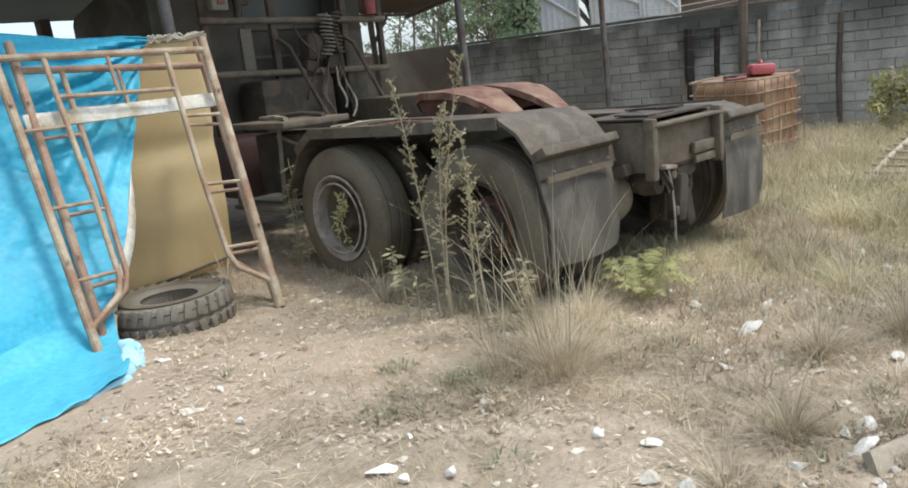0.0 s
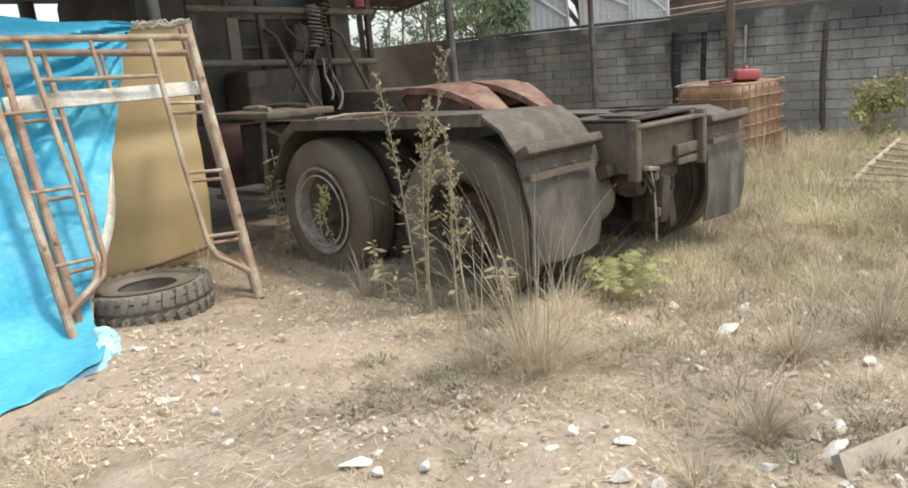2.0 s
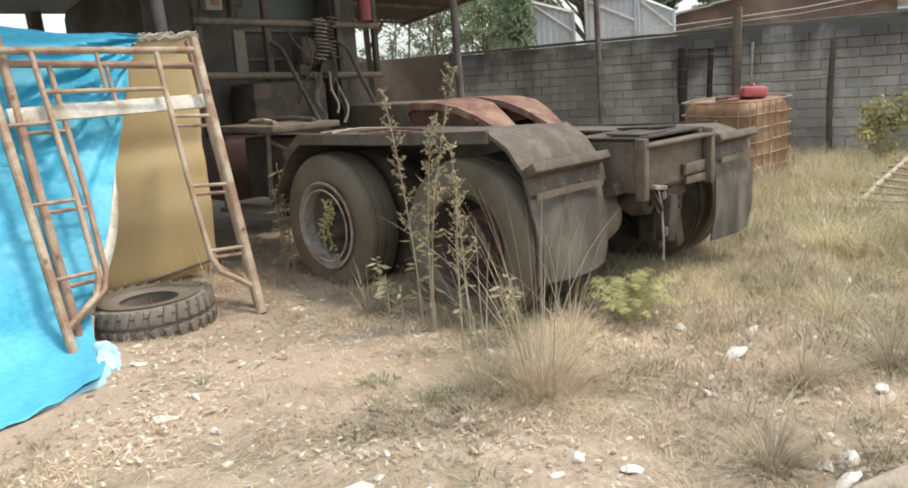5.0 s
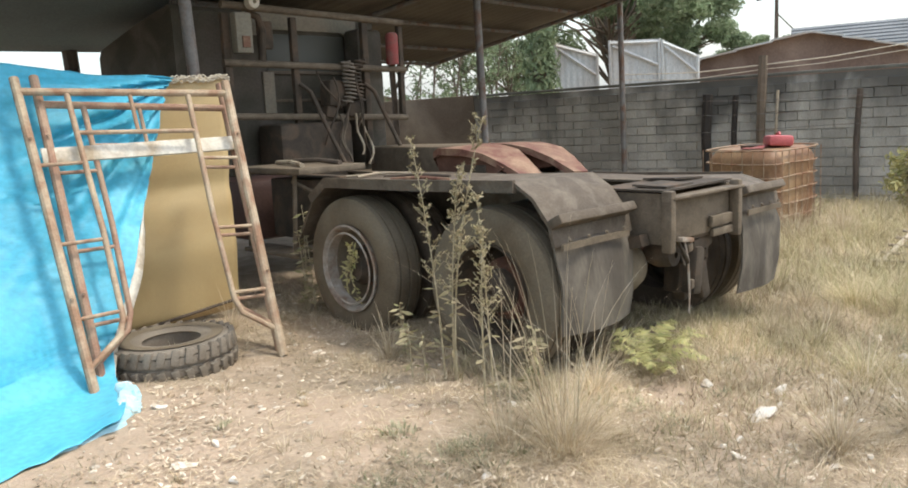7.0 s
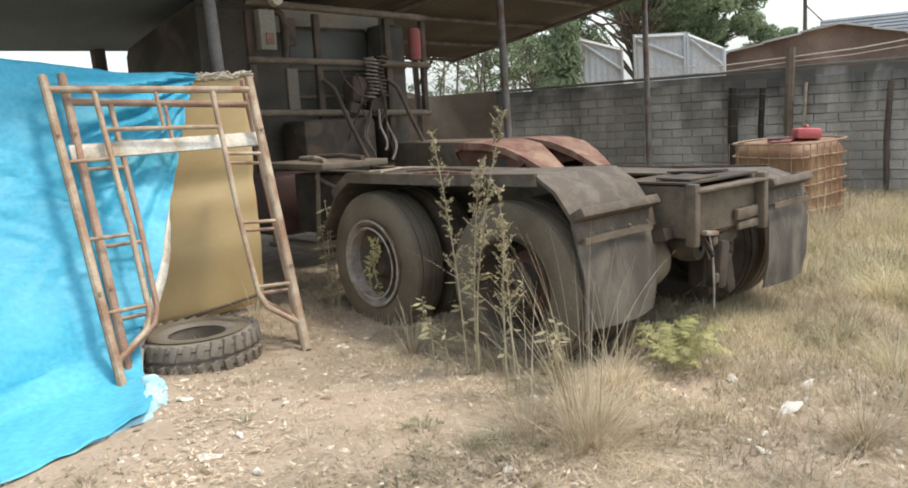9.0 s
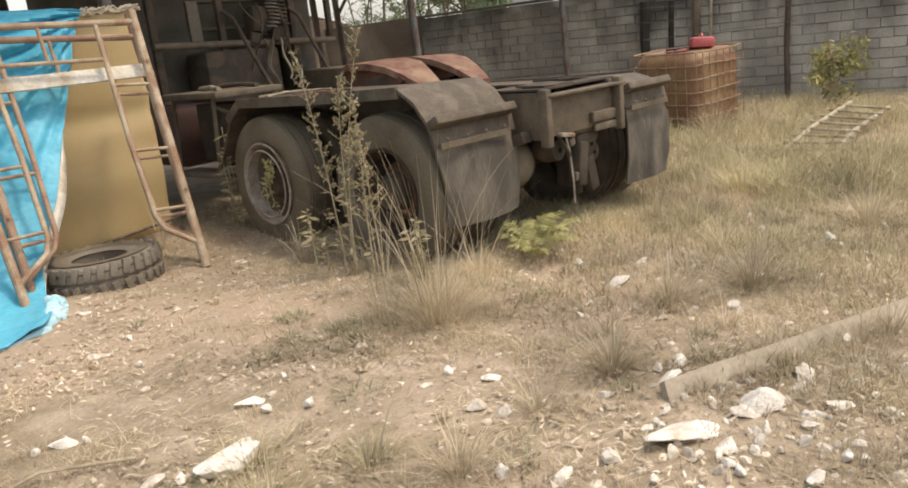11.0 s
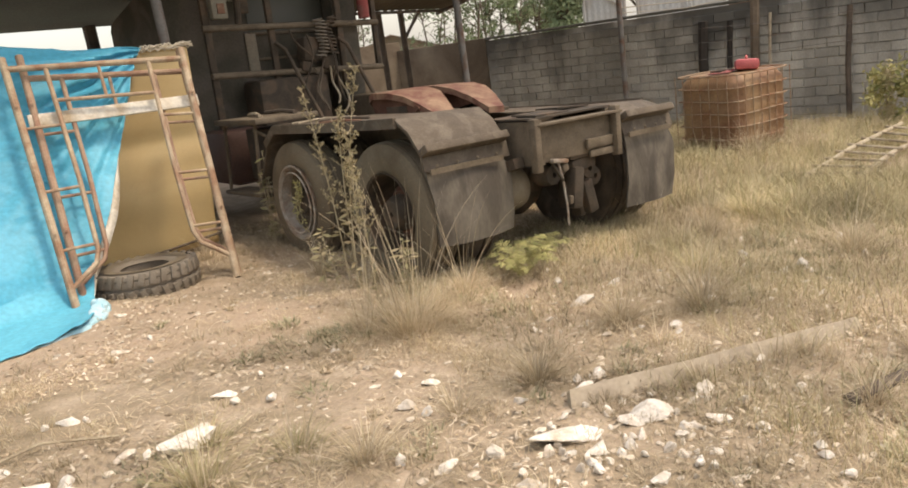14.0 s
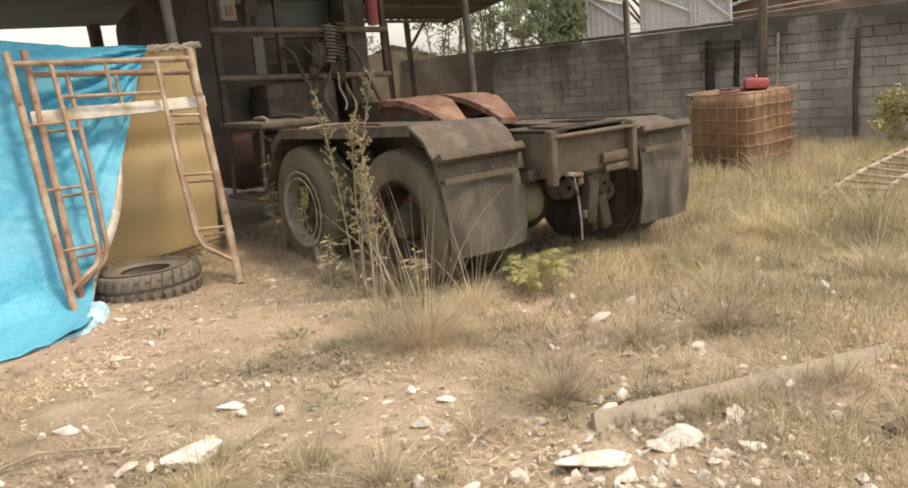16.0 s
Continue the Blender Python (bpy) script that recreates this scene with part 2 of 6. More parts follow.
    fern=leafy("fern_leaf", [(0.25, 0.245, 0.09), (0.42, 0.375, 0.17), (0.19, 0.205, 0.075), (0.38, 0.34, 0.165)], 0.7, 0.2),
    weed=leafy("weed_leaf", [(0.26, 0.25, 0.12), (0.40, 0.345, 0.20), (0.46, 0.39, 0.25), (0.31, 0.29, 0.155)]),
    seed_head=leafy("dry_seed_heads", [(0.33, 0.27, 0.155), (0.45, 0.375, 0.235), (0.28, 0.245, 0.13), (0.37, 0.31, 0.185)], 0.85, 0.2),
    low_weed=leafy("grey_green_weed", [(0.32, 0.30, 0.19), (0.42, 0.385, 0.26), (0.26, 0.25, 0.14), (0.46, 0.40, 0.28)], 0.8, 0.2),
    litter=leafy("leaf_litter", [(0.44, 0.34, 0.23), (0.60, 0.50, 0.37), (0.30, 0.22, 0.145), (0.72, 0.63, 0.49), (0.38, 0.29, 0.20)], 0.9, 0.1),
    weed_stem=surface("dry_stem", (0.30, 0.25, 0.15), (0.42, 0.36, 0.24), 0.9, 0, 10, 60, 0.2),
    # leaf tones made paler and greyer; the distant haze is in the colour
    hazed_leaf=leafy("hazed_leaf", [(0.15, 0.20, 0.105), (0.24, 0.29, 0.165), (0.17, 0.225, 0.12), (0.31, 0.34, 0.215)], 0.6, 0.4),
    hub_plant=leafy("yellow_creeper", [(0.50, 0.45, 0.20), (0.60, 0.54, 0.28), (0.40, 0.38, 0.15)], 0.7, 0.25),
)


def tarp_material():
    m = surface("blue_tarpaulin", (0.055, 0.385, 0.55), (0.10, 0.46, 0.63), 0.55, 0, 0.9, 30, 0.1, (0.14, 0.53, 0.68), 0.35, 0.8, spec=0.5)
    nt = m.node_tree
    b = nt.nodes["Principled BSDF"]
    geo = nt.nodes.new("ShaderNodeNewGeometry")
    mp = nt.nodes.new("ShaderNodeMapping")
    mp.inputs["Rotation"].default_value = (0, radians(-38), 0)
    mp.inputs["Scale"].default_value = (0.9, 1.0, 3.0)
    w = nt.nodes.new("ShaderNodeTexNoise")
    w.inputs["Scale"].default_value, w.inputs["Detail"].default_value, w.inputs["Distortion"].default_value = 2.4, 4, 0.9
    nt.links.new(geo.outputs["Position"], mp.inputs["Vector"])
    nt.links.new(mp.outputs[0], w.inputs["Vector"])
    bp = nt.nodes.new("ShaderNodeBump")
    bp.inputs["Strength"].default_value, bp.inputs["Distance"].default_value = 0.55, 0.022
    nt.links.new(w.outputs[0], bp.inputs["Height"])
    nt.links.new(bp.outputs[0], b.inputs["Normal"])
    tr = nt.nodes.new("ShaderNodeBsdfTranslucent")
    tr.inputs["Color"].default_value = (0.10, 0.50, 0.70, 1)
    mix = nt.nodes.new("ShaderNodeMixShader")
    mix.inputs[0].default_value = 0.12
    nt.links.new(b.outputs[0], mix.inputs[1])
    nt.links.new(tr.outputs[0], mix.inputs[2])
    nt.links.new(mix.outputs[0], nt.nodes["Material Output"].inputs["Surface"])
    return m


def sandy_patches(m, tint, size):
    """Broad patches of another earth mixed into a ground material."""
    nt = m.node_tree
    b = nt.nodes["Principled BSDF"]
    was = b.inputs["Base Color"].links[0].from_socket
    geo = nt.nodes.new("ShaderNodeNewGeometry")
    n = nt.nodes.new("ShaderNodeTexNoise")
    n.inputs["Scale"].default_value, n.inputs["Detail"].default_value, n.inputs["Distortion"].default_value = size, 5, 0.6
    nt.links.new(geo.outputs["Position"], n.inputs["Vector"])
    r = ramp(nt, [(0.46, (0, 0, 0)), (0.62, (0.75, 0.75, 0.75))])
    nt.links.new(n.outputs[0], r.inputs[0])
    mx = nt.nodes.new("ShaderNodeMixRGB")
    nt.links.new(r.outputs[0], mx.inputs[0])
    nt.links.new(was, mx.inputs[1])
    mx.inputs[2].default_value = (*tint, 1)
    nt.links.new(mx.outputs[0], b.inputs["Base Color"])


sandy_patches(M["soil"], (0.44, 0.335, 0.245), 0.75)
M["tarp"] = tarp_material()
M["tarp_pale"] = surface("pale_tarpaulin_back", (0.36, 0.63, 0.72), (0.52, 0.71, 0.77), 0.45, 0, 4, 40, 0.1, (0.66, 0.76, 0.78), 0.35, 4)
glass = bpy.data.materials.new("dusty_glass")
glass.use_nodes = True
glass.node_tree.nodes["Principled BSDF"].inputs["Base Color"].default_value = (0.075, 0.075, 0.06, 1)
glass.node_tree.nodes["Principled BSDF"].inputs["Roughness"].default_value = 0.55
M["glass"] = glass


# ---- building helpers ----
class Geo:
    """Collects vertices and faces of one mesh."""

    def __init__(self):
        self.v, self.f = [], []

    def add(self, verts, faces):
        k = len(self.v)
        self.v += [tuple(p) for p in verts]
        self.f += [tuple(i + k for i in f) for f in faces]
        return self

    def box(self, c, size, rot=(0, 0, 0), bevel=0.0):
        bm = bmesh.new()
        bmesh.ops.create_cube(bm, size=1.0)
        bmesh.ops.scale(bm, vec=size, verts=bm.verts)
        if bevel:
            bmesh.ops.bevel(bm, geom=bm.edges[:], offset=bevel, segments=2, affect="EDGES", profile=0.5)
        bmesh.ops.transform(bm, matrix=pose(*c, *rot), verts=bm.verts)
        bm.verts.index_update()
        self.add([v.co[:] for v in bm.verts], [[v.index for v in f.verts] for f in bm.faces])
        bm.free()
        return self

    def tube(self, pts, r, seg=10, r_end=None):
        pts = [Vector(p) for p in pts]
        n, rings = len(pts), []
        up = None
        for i, p in enumerate(pts):
            d = (pts[min(i + 1, n - 1)] - pts[max(i - 1, 0)]).normalized()
            if up is None:
                up = Vector((0, 0, 1)) if abs(d.z) < 0.9 else Vector((1, 0, 0))
            a = d.cross(up).normalized()
            b = a.cross(d).normalized()
            up = b
            rad = r if r_end is None else r + (r_end - r) * i / (n - 1)
            rings.append([p + a * rad * math.cos(2 * math.pi * j / seg) + b * rad * math.sin(2 * math.pi * j / seg) for j in range(seg)])
        verts = [q for ring in rings for q in ring]
        faces = [(i * seg + j, i * seg + (j + 1) % seg, (i + 1) * seg + (j + 1) % seg, (i + 1) * seg + j) for i in range(n - 1) for j in range(seg)]
        faces += [tuple(range(seg))[::-1], tuple((n - 1) * seg + j for j in range(seg))]
        return self.add(verts, faces)

    def lathe(self, profile, c, axis="x", seg=48, closed=True):
        """Turns a closed profile of (along, radius) round an axis."""
        n, verts, faces = len(profile), [], []
        for j in range(seg):
            a = 2 * math.pi * j / seg
            for s, r in profile:
                u, w = r * math.cos(a), r * math.sin(a)
                verts.append((c[0] + s, c[1] + u, c[2] + w) if axis == "x" else (c[0] + u, c[1] + s, c[2] + w) if axis == "y" else (c[0] + u, c[1] + w, c[2] + s))
        m = n if closed else n - 1
        for j in range(seg):
            k = (j + 1) % seg
            for i in range(m):
                faces.append((j * n + i, j * n + (i + 1) % n, k * n + (i + 1) % n, k * n + i))
        return self.add(verts, faces)

    def extrude(self, outline, a, b, axis="x"):
        """A prism: outline in the other two axes, from a to b along the axis."""
        put = {"x": lambda s, p: (s, p[0], p[1]), "y": lambda s, p: (p[0], s, p[1]), "z": lambda s, p: (p[0], p[1], s)}[axis]
        n = len(outline)
        verts = [put(a, p) for p in outline] + [put(b, p) for p in outline]
        faces = [tuple(range(n)), tuple(range(n, 2 * n))[::-1]] + [(i, i + n, (i + 1) % n + n, (i + 1) % n) for i in range(n)]
        return self.add(verts, faces)

    def strip(self, line, a, b, thick, axis="x"):
        """A bent plate: a line of points (in the other two axes), thickened, from a to b."""
        pts = [Vector(p) for p in line]
        off = []
        for i, p in enumerate(pts):
            d = (pts[min(i + 1, len(pts) - 1)] - pts[max(i - 1, 0)]).normalized()
            off.append(p + Vector((-d.y, d.x)) * thick)
        n = len(pts)
        put = {"x": lambda s, p: (s, p[0], p[1]), "y": lambda s, p: (p[0], s, p[1])}[axis]
        verts = [put(a, p) for p in pts] + [put(b, p) for p in pts] + [put(a, p) for p in off] + [put(b, p) for p in off]
        faces = []
        for i in range(n - 1):
            faces += [(i, i + 1, n + i + 1, n + i), (2 * n + i + 1, 2 * n + i, 3 * n + i, 3 * n + i + 1), (i, 2 * n + i, 2 * n + i + 1, i + 1), (n + i, n + i + 1, 3 * n + i + 1, 3 * n + i)]
        faces += [(0, n, 3 * n, 2 * n), (n - 1, 3 * n - 1, 4 * n - 1, 2 * n - 1)]
        return self.add(verts, faces)

    def mesh(self, name, material, smooth=False):
        me = bpy.data.meshes.new(name)
        me.from_pydata(self.v, [], self.f)
        me.materials.append(material)
        bm = bmesh.new()
        bm.from_mesh(me)
        bmesh.ops.recalc_face_normals(bm, faces=bm.faces[:])
        bm.to_mesh(me)
        bm.free()
        if smooth:
            me.shade_smooth()
            me.set_sharp_from_angle(angle=radians(35))
        return me


def part(name, geo, material, parent=None, label="", smooth=True):
    ob = new(name, geo.mesh(name, material, smooth))
    ob.parent = parent
    return tagged(ob, label)


def thing(name, place, label, category, group="", kind=""):
    ob = new(name)
    ob.matrix_basis = place
    ob.empty_display_size = 0.2
    return tagged(ob, label, category, group, kind)


def whole(name, geo, material, label, category, group="", kind="", smooth=True, place=None):
    ob = new(name, geo.mesh(name, material, smooth))
    if place:
        ob.matrix_basis = place
    return tagged(ob, label, category, group, kind)


def ground_z(x, y):
    t = min(max(x + 1.0, -1.6), 9.0)
    z = -0.045 * t
    near = 1.0 / (1.0 + (math.hypot(x, y) / 40.0) ** 4)
    return z + near * (0.030 * noise.noise((x * 0.7, y * 0.7, 3.1)) + 0.014 * noise.noise((x * 2.3, y * 2.3, 7.7)))


# ---- ground ----
def axis_lines(c0, c1, step):
    mid = list(np.arange(c0, c1 + 1e-6, step))
    out, d, p = [], step, 0.0
    while p < 900:
        d *= 1.18
        p += d
        out.append(p)
    return [c0 - q for q in reversed(out)] + mid + [c1 + q for q in out]


gx, gy = axis_lines(-4.0, 5.0, 0.07), axis_lines(-5.0, 4.0, 0.07)
verts = [(x, y, ground_z(x, y) + (0.008 * noise.noise((x * 9, y * 9, 1.3)) if abs(x) < 8 and abs(y) < 8 else 0)) for y in gy for x in gx]
nx = len(gx)
faces = [(j * nx + i, j * nx + i + 1, (j + 1) * nx + i + 1, (j + 1) * nx + i) for j in range(len(gy) - 1) for i in range(nx - 1)]
me = bpy.data.meshes.new("ground")
me.from_pydata(verts, [], faces)
me.materials.append(M["soil"])
me.shade_smooth()
tagged(new("ground", me), "dry sandy soil with sparse straw-coloured grass and stones", "ground", kind="structure")

# ---- block wall at the back ----
WALL = pose(8.15, 5.5, 0, 0, 0, 106)  # local +x runs along the wall, away to the back
WALL_TOP, WALL_FOOT = 1.56, -0.75
wall = tagged(new("wall_back", Geo().box((-2.3, -0.10, (WALL_TOP + WALL_FOOT) / 2 - 0.03), (11.4, 0.14, WALL_TOP - WALL_FOOT - 0.06)).mesh("wall_back", M["mortar"])), "grey concrete block wall with dark damp stains along its top", "wall", kind="structure")
wall.matrix_basis = WALL
part("coping", Geo().box((-2.3, -0.10, WALL_TOP - 0.02), (11.4, 0.19, 0.05), bevel=0.01), M["moss"], wall, "dark mossy coping")
wall_b = tagged(new("wall_plastered", Geo().box((9.7, -0.10, (WALL_TOP + WALL_FOOT) / 2), (12.6, 0.17, WALL_TOP - WALL_FOOT), bevel=0.01).mesh("wall_plastered", M["plaster"])), "brown stained plastered wall, coloured darker for the roof's shade", "wall", kind="structure")
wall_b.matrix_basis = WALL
# only its right end shows; the rest is added to block low light
wall_c = tagged(new("wall_rear", Geo().box((0, 0, 0.5), (26.0, 0.18, 2.5), bevel=0.01).mesh("wall_rear", M["plaster"])), "brown stained plastered wall behind the carport, coloured darker for shade", "wall", kind="structure")
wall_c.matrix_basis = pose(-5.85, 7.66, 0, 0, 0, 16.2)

# ---- carport ----
ROOF_DIR = Vector((0.9604, 0.2786, 0))  # along the front eave
BACK_DIR = Vector((-0.2786, 0.9604, 0))
TIP = Vector((7.95, 4.79, 3.10))
carport = thing("carport", pose(0, 0, 0), "open carport with grey steel posts and an old stained sheet roof", "carport")


def roof_point(along, back, up=0.0):
    p = TIP - ROOF_DIR * along + BACK_DIR * back
    return Vector((p.x, p.y, 3.10 - (0.188 - 0.040 * min(1.0, along / 6.5)) * back + up))


def roof_sheet(a0, a1, back, label):
    g = Geo()
    cols = int((a1 - a0) / 0.07)
    for i in range(cols + 1):
        a = a0 + (a1 - a0) * i / cols
        ripple = 0.012 * math.sin(a * 2 * math.pi / 0.2)
        for b in (0.0, back):
            g.v.append(tuple(roof_point(a, b, ripple)))
            g.v.append(tuple(roof_point(a, b, ripple + 0.006)))
    for i in range(cols):
        k = i * 4
        g.f += [(k, k + 2, k + 6, k + 4), (k + 1, k + 5, k + 7, k + 3), (k, k + 4, k + 5, k + 1), (k + 2, k + 3, k + 7, k + 6)]
    g.f += [(0, 1, 3, 2), (4 * cols, 4 * cols + 2, 4 * cols + 3, 4 * cols + 1)]
    part("roof_sheet", g, M["roofing"], carport, label)


roof_sheet(0.0, 22.0, 4.6, "stained brownish sheet roofing")
for b in (0.25, 1.4, 2.5, 3.6, 4.5):
    part("purlin", Geo().tube([roof_point(0.1, b, -0.06), roof_point(8.6 - 0.46 * b, b, -0.06)], 0.030, 6), M["post"], carport)
for a in (0.35, 4.6):
    part("rafter", Geo().tube([roof_point(a, 0.05, -0.10), roof_point(a, 4.55, -0.10)], 0.036, 6), M["post"], carport)
for x, y in ((-0.54, 3.13), (3.59, 4.44), (7.73, 5.53), (-4.7, 1.9)):
    part("post", Geo().tube([(x, y, ground_z(x, y) - 0.1), (x, y, 2.95)], 0.047, 12), M["post"], carport)
for a, r in ((1.35, 0.06), (1.95, 0.06), (4.6, 0.05), (7.36, 0.085), (13.5, 0.055), (17.0, 0.055)):
    p = roof_point(a, 4.6)
    part("post", Geo().tube([(p.x, p.y, -0.8), (p.x, p.y, p.z - 0.03)], r * 0.75, 10, r), M["dark_timber"], carport)
p, q = roof_point(1.35, 4.6), roof_point(0.85, 4.6)
part("strut", Geo().tube([(p.x, p.y, p.z - 0.55), (q.x, q.y, q.z - 0.06)], 0.03, 6), M["dark_timber"], carport)
# a plain lining sheet hides the beams over the far bays
part("ceiling_sheet", Geo().add([roof_point(a, b, u) for u in (-0.030, -0.042) for a, b in ((8.6, 0.06), (21.9, 0.06), (21.9, 4.63), (6.4, 4.63))], [(0, 1, 2, 3), (7, 6, 5, 4), (0, 4, 5, 1), (1, 5, 6, 2), (2, 6, 7, 3), (3, 7, 4, 0)]), M["ceiling"], carport, "plain grey-green lining sheet", False)

# ---- lorry ----
lorry = thing("lorry", pose(0, 0, 0, 0, 2.0, 4.0), "abandoned dusty grey tractor lorry with a bare rear chassis", "lorry")
R_TYRE, AXLES, HUB_Z = 0.51, (0.49, 1.84), 0.385


def tyre_geo(w, r, r_in, grooves=True):
    h = w / 2
    prof = [(-h * 0.80, r_in), (-h * 0.95, r_in + 0.03), (-h, (r + r_in) / 2), (-h * 0.96, r - 0.06), (-h * 0.82, r - 0.014), (-h * 0.62, r - 0.005), (-h * 0.60, r - 0.018), (-h * 0.54, r - 0.018), (-h * 0.52, r - 0.004), (-h * 0.10, r), (-h * 0.08, r - 0.014), (h * 0.08, r - 0.014), (h * 0.10, r), (h * 0.52, r - 0.004), (h * 0.54, r - 0.018), (h * 0.60, r - 0.018), (h * 0.62, r - 0.005), (h * 0.82, r - 0.014), (h * 0.96, r - 0.06), (h, (r + r_in) / 2), (h * 0.95, r_in + 0.03), (h * 0.80, r_in), (h * 0.70, r_in + 0.012), (-h * 0.70, r_in + 0.012)]
    g = Geo().lathe(prof, (0, 0, 0), "x", 56)
    return g


def lugs_on(ob, w, r, lugs, depth, mat):
    """Tread blocks, each a piece of its own under the tyre."""
    h = w / 2
    for j in range(lugs):
        a = 360.0 * j / lugs
        m = pose(0, 0, 0, a, 0, 0)
        for s in (-1, 1):
            c = part("tread_block", Geo().box((s * h * 0.58, 0, r - 0.006), (h * 0.88, 2 * math.pi * r / lugs * 0.55, depth * 1.6), (0, s * 8, s * 14), 0.004), mat, ob)
            c.matrix_basis = m


def wheel(x, y, side, rim_kind):
    """A dual wheel. side -1: its outer face looks to -x."""
    hub = part("wheel", Geo().lathe([(-0.10, 0.02), (-0.10, 0.10), (-0.04, 0.13), (0.30, 0.14), (0.30, 0.02)], (0, 0, 0), "x", 20), M["dark"], lorry, "dual wheel")
    hub.matrix_basis = pose(x, y, HUB_Z, random.uniform(0, 90), 0, 0) if side < 0 else pose(x, y, HUB_Z, random.uniform(0, 90), 0, 180)
    outer = part("tyre", tyre_geo(0.27, R_TYRE, 0.295), M["rubber"], hub, "worn dusty tyre")
    inner = part("tyre", tyre_geo(0.27, R_TYRE, 0.295), M["inner_rubber"], hub, "inner tyre coloured darker for the shade under the lorry")
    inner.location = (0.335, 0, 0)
    if rim_kind == "pale":
        prof = [(-0.145, 0.315), (-0.152, 0.303), (-0.138, 0.288), (-0.10, 0.275), (-0.05, 0.268), (-0.045, 0.276), (0.02, 0.282), (0.10, 0.285), (0.10, 0.295), (-0.10, 0.292)]
        part("wheel_disc", Geo().lathe([(-0.048, 0.272), (-0.03, 0.262), (0.02, 0.255), (0.05, 0.235), (0.065, 0.17), (0.055, 0.10), (0.068, 0.10), (0.08, 0.17), (0.065, 0.25), (0.03, 0.272)], (0, 0, 0), "x", 40), M["rubber"], hub, "dull dusty brown wheel disc")
        part("lock_ring", Geo().lathe([(-0.150, 0.262), (-0.158, 0.255), (-0.150, 0.246), (-0.142, 0.254)], (0, 0, 0), "x", 40), M["rim"], hub, "pale bent lock ring")
        rim = part("rim", Geo().lathe(prof, (0, 0, 0), "x", 40), M["rim"], hub, "pale flaking rim")
        for j in range(8):
            a = 2 * math.pi * j / 8
            part("bolt", Geo().tube([(0.06, 0.135 * math.cos(a), 0.135 * math.sin(a)), (0.02, 0.135 * math.cos(a), 0.135 * math.sin(a))], 0.014, 6), M["rust"], hub)
    else:
        prof = [(-0.13, 0.30), (-0.12, 0.285), (0.16, 0.272), (0.19, 0.24), (0.20, 0.10), (0.215, 0.10), (0.21, 0.25), (0.17, 0.295)]
        part("rim", Geo().lathe(prof, (0, 0, 0), "x", 40), M["dark"], hub, "dark rusted deep rim")
        part("brake_drum", Geo().lathe([(0.02, 0.05), (0.0, 0.15), (0.04, 0.19), (0.20, 0.20), (0.20, 0.05)], (0, 0, 0), "x", 28), M["rust"], hub)
    return hub


wheel(0.14, AXLES[1], -1, "pale")
wheel(0.14, AXLES[0], -1, "dark")
wheel(2.24, AXLES[1], 1, "dark")
wheel(2.24, AXLES[0], 1, "dark")
# front wheels, axle and sump, added to stop light leaking under the cab
for x, s in ((0.12, -1), (2.26, 1)):
    fwheel = part("front_wheel", tyre_geo(0.28, R_TYRE, 0.295), M["rubber"], lorry, "dusty front tyre")
    fwheel.location = (x, 5.35, HUB_Z)
    part("rim", Geo().lathe([(s * 0.12, 0.30), (s * 0.10, 0.28), (s * -0.02, 0.26), (s * 0.0, 0.10), (s * 0.02, 0.10), (s * 0.0, 0.28), (s * 0.08, 0.30)], (0, 0, 0), "x", 32), M["rim"], fwheel)
part("front_axle", Geo().tube([(0.2, 5.35, HUB_Z), (2.2, 5.35, HUB_Z)], 0.06, 10), M["dark"], lorry)
part("engine_sump", Geo().box((1.19, 4.7, 0.55), (0.7, 1.5, 0.45), bevel=0.06), M["dark"], lorry)
for y in AXLES:
    part("axle", Geo().tube([(0.45, y, HUB_Z), (1.93, y, HUB_Z)], 0.075, 14), M["rust"], lorry)
    part("differential", Geo().lathe([(-0.2, 0.08), (-0.14, 0.18), (0.0, 0.235), (0.14, 0.18), (0.2, 0.08)], (1.19, y, HUB_Z), "x", 24), M["dark"], lorry, "oily differential housing")
    for x in (0.72, 1.66):
        part("spring", Geo().strip([(y - 0.62, 0.62), (y - 0.3, 0.53), (y, 0.50), (y + 0.3, 0.53), (y + 0.62, 0.62)], x - 0.045, x + 0.045, 0.07), M["dark"], lorry)
for x, s in ((0.78, 1), (1.60, -1)):
    ch = [(x, 0.62), (x + s * 0.09, 0.62), (x + s * 0.09, 0.635), (x + s * 0.012, 0.635), (x + s * 0.012, 0.905), (x + s * 0.09, 0.905), (x + s * 0.09, 0.92), (x, 0.92)]
    part("frame_rail", Geo().extrude(ch, -0.22, 5.6, "y"), M["chassis"], lorry)
for y in (0.35, 1.18, 2.3, 3.3):
    part("cross_member", Geo().box((1.19, y, 0.77), (0.80, 0.10, 0.22), bevel=0.015), M["dark"], lorry)
part("tail_plate", Geo().box((1.19, -0.20, 0.765), (0.80, 0.03, 0.27), bevel=0.008), M["chassis"], lorry, "dented grey tail cross plate")
part("tail_flange", Geo().box((1.19, -0.245, 0.895), (0.86, 0.09, 0.02), bevel=0.006), M["chassis"], lorry)
for x in (0.765, 1.575):
    part("tail_upright", Geo().box((x, -0.25, 0.76), (0.055, 0.07, 0.36), bevel=0.012), M["chassis"], lorry)
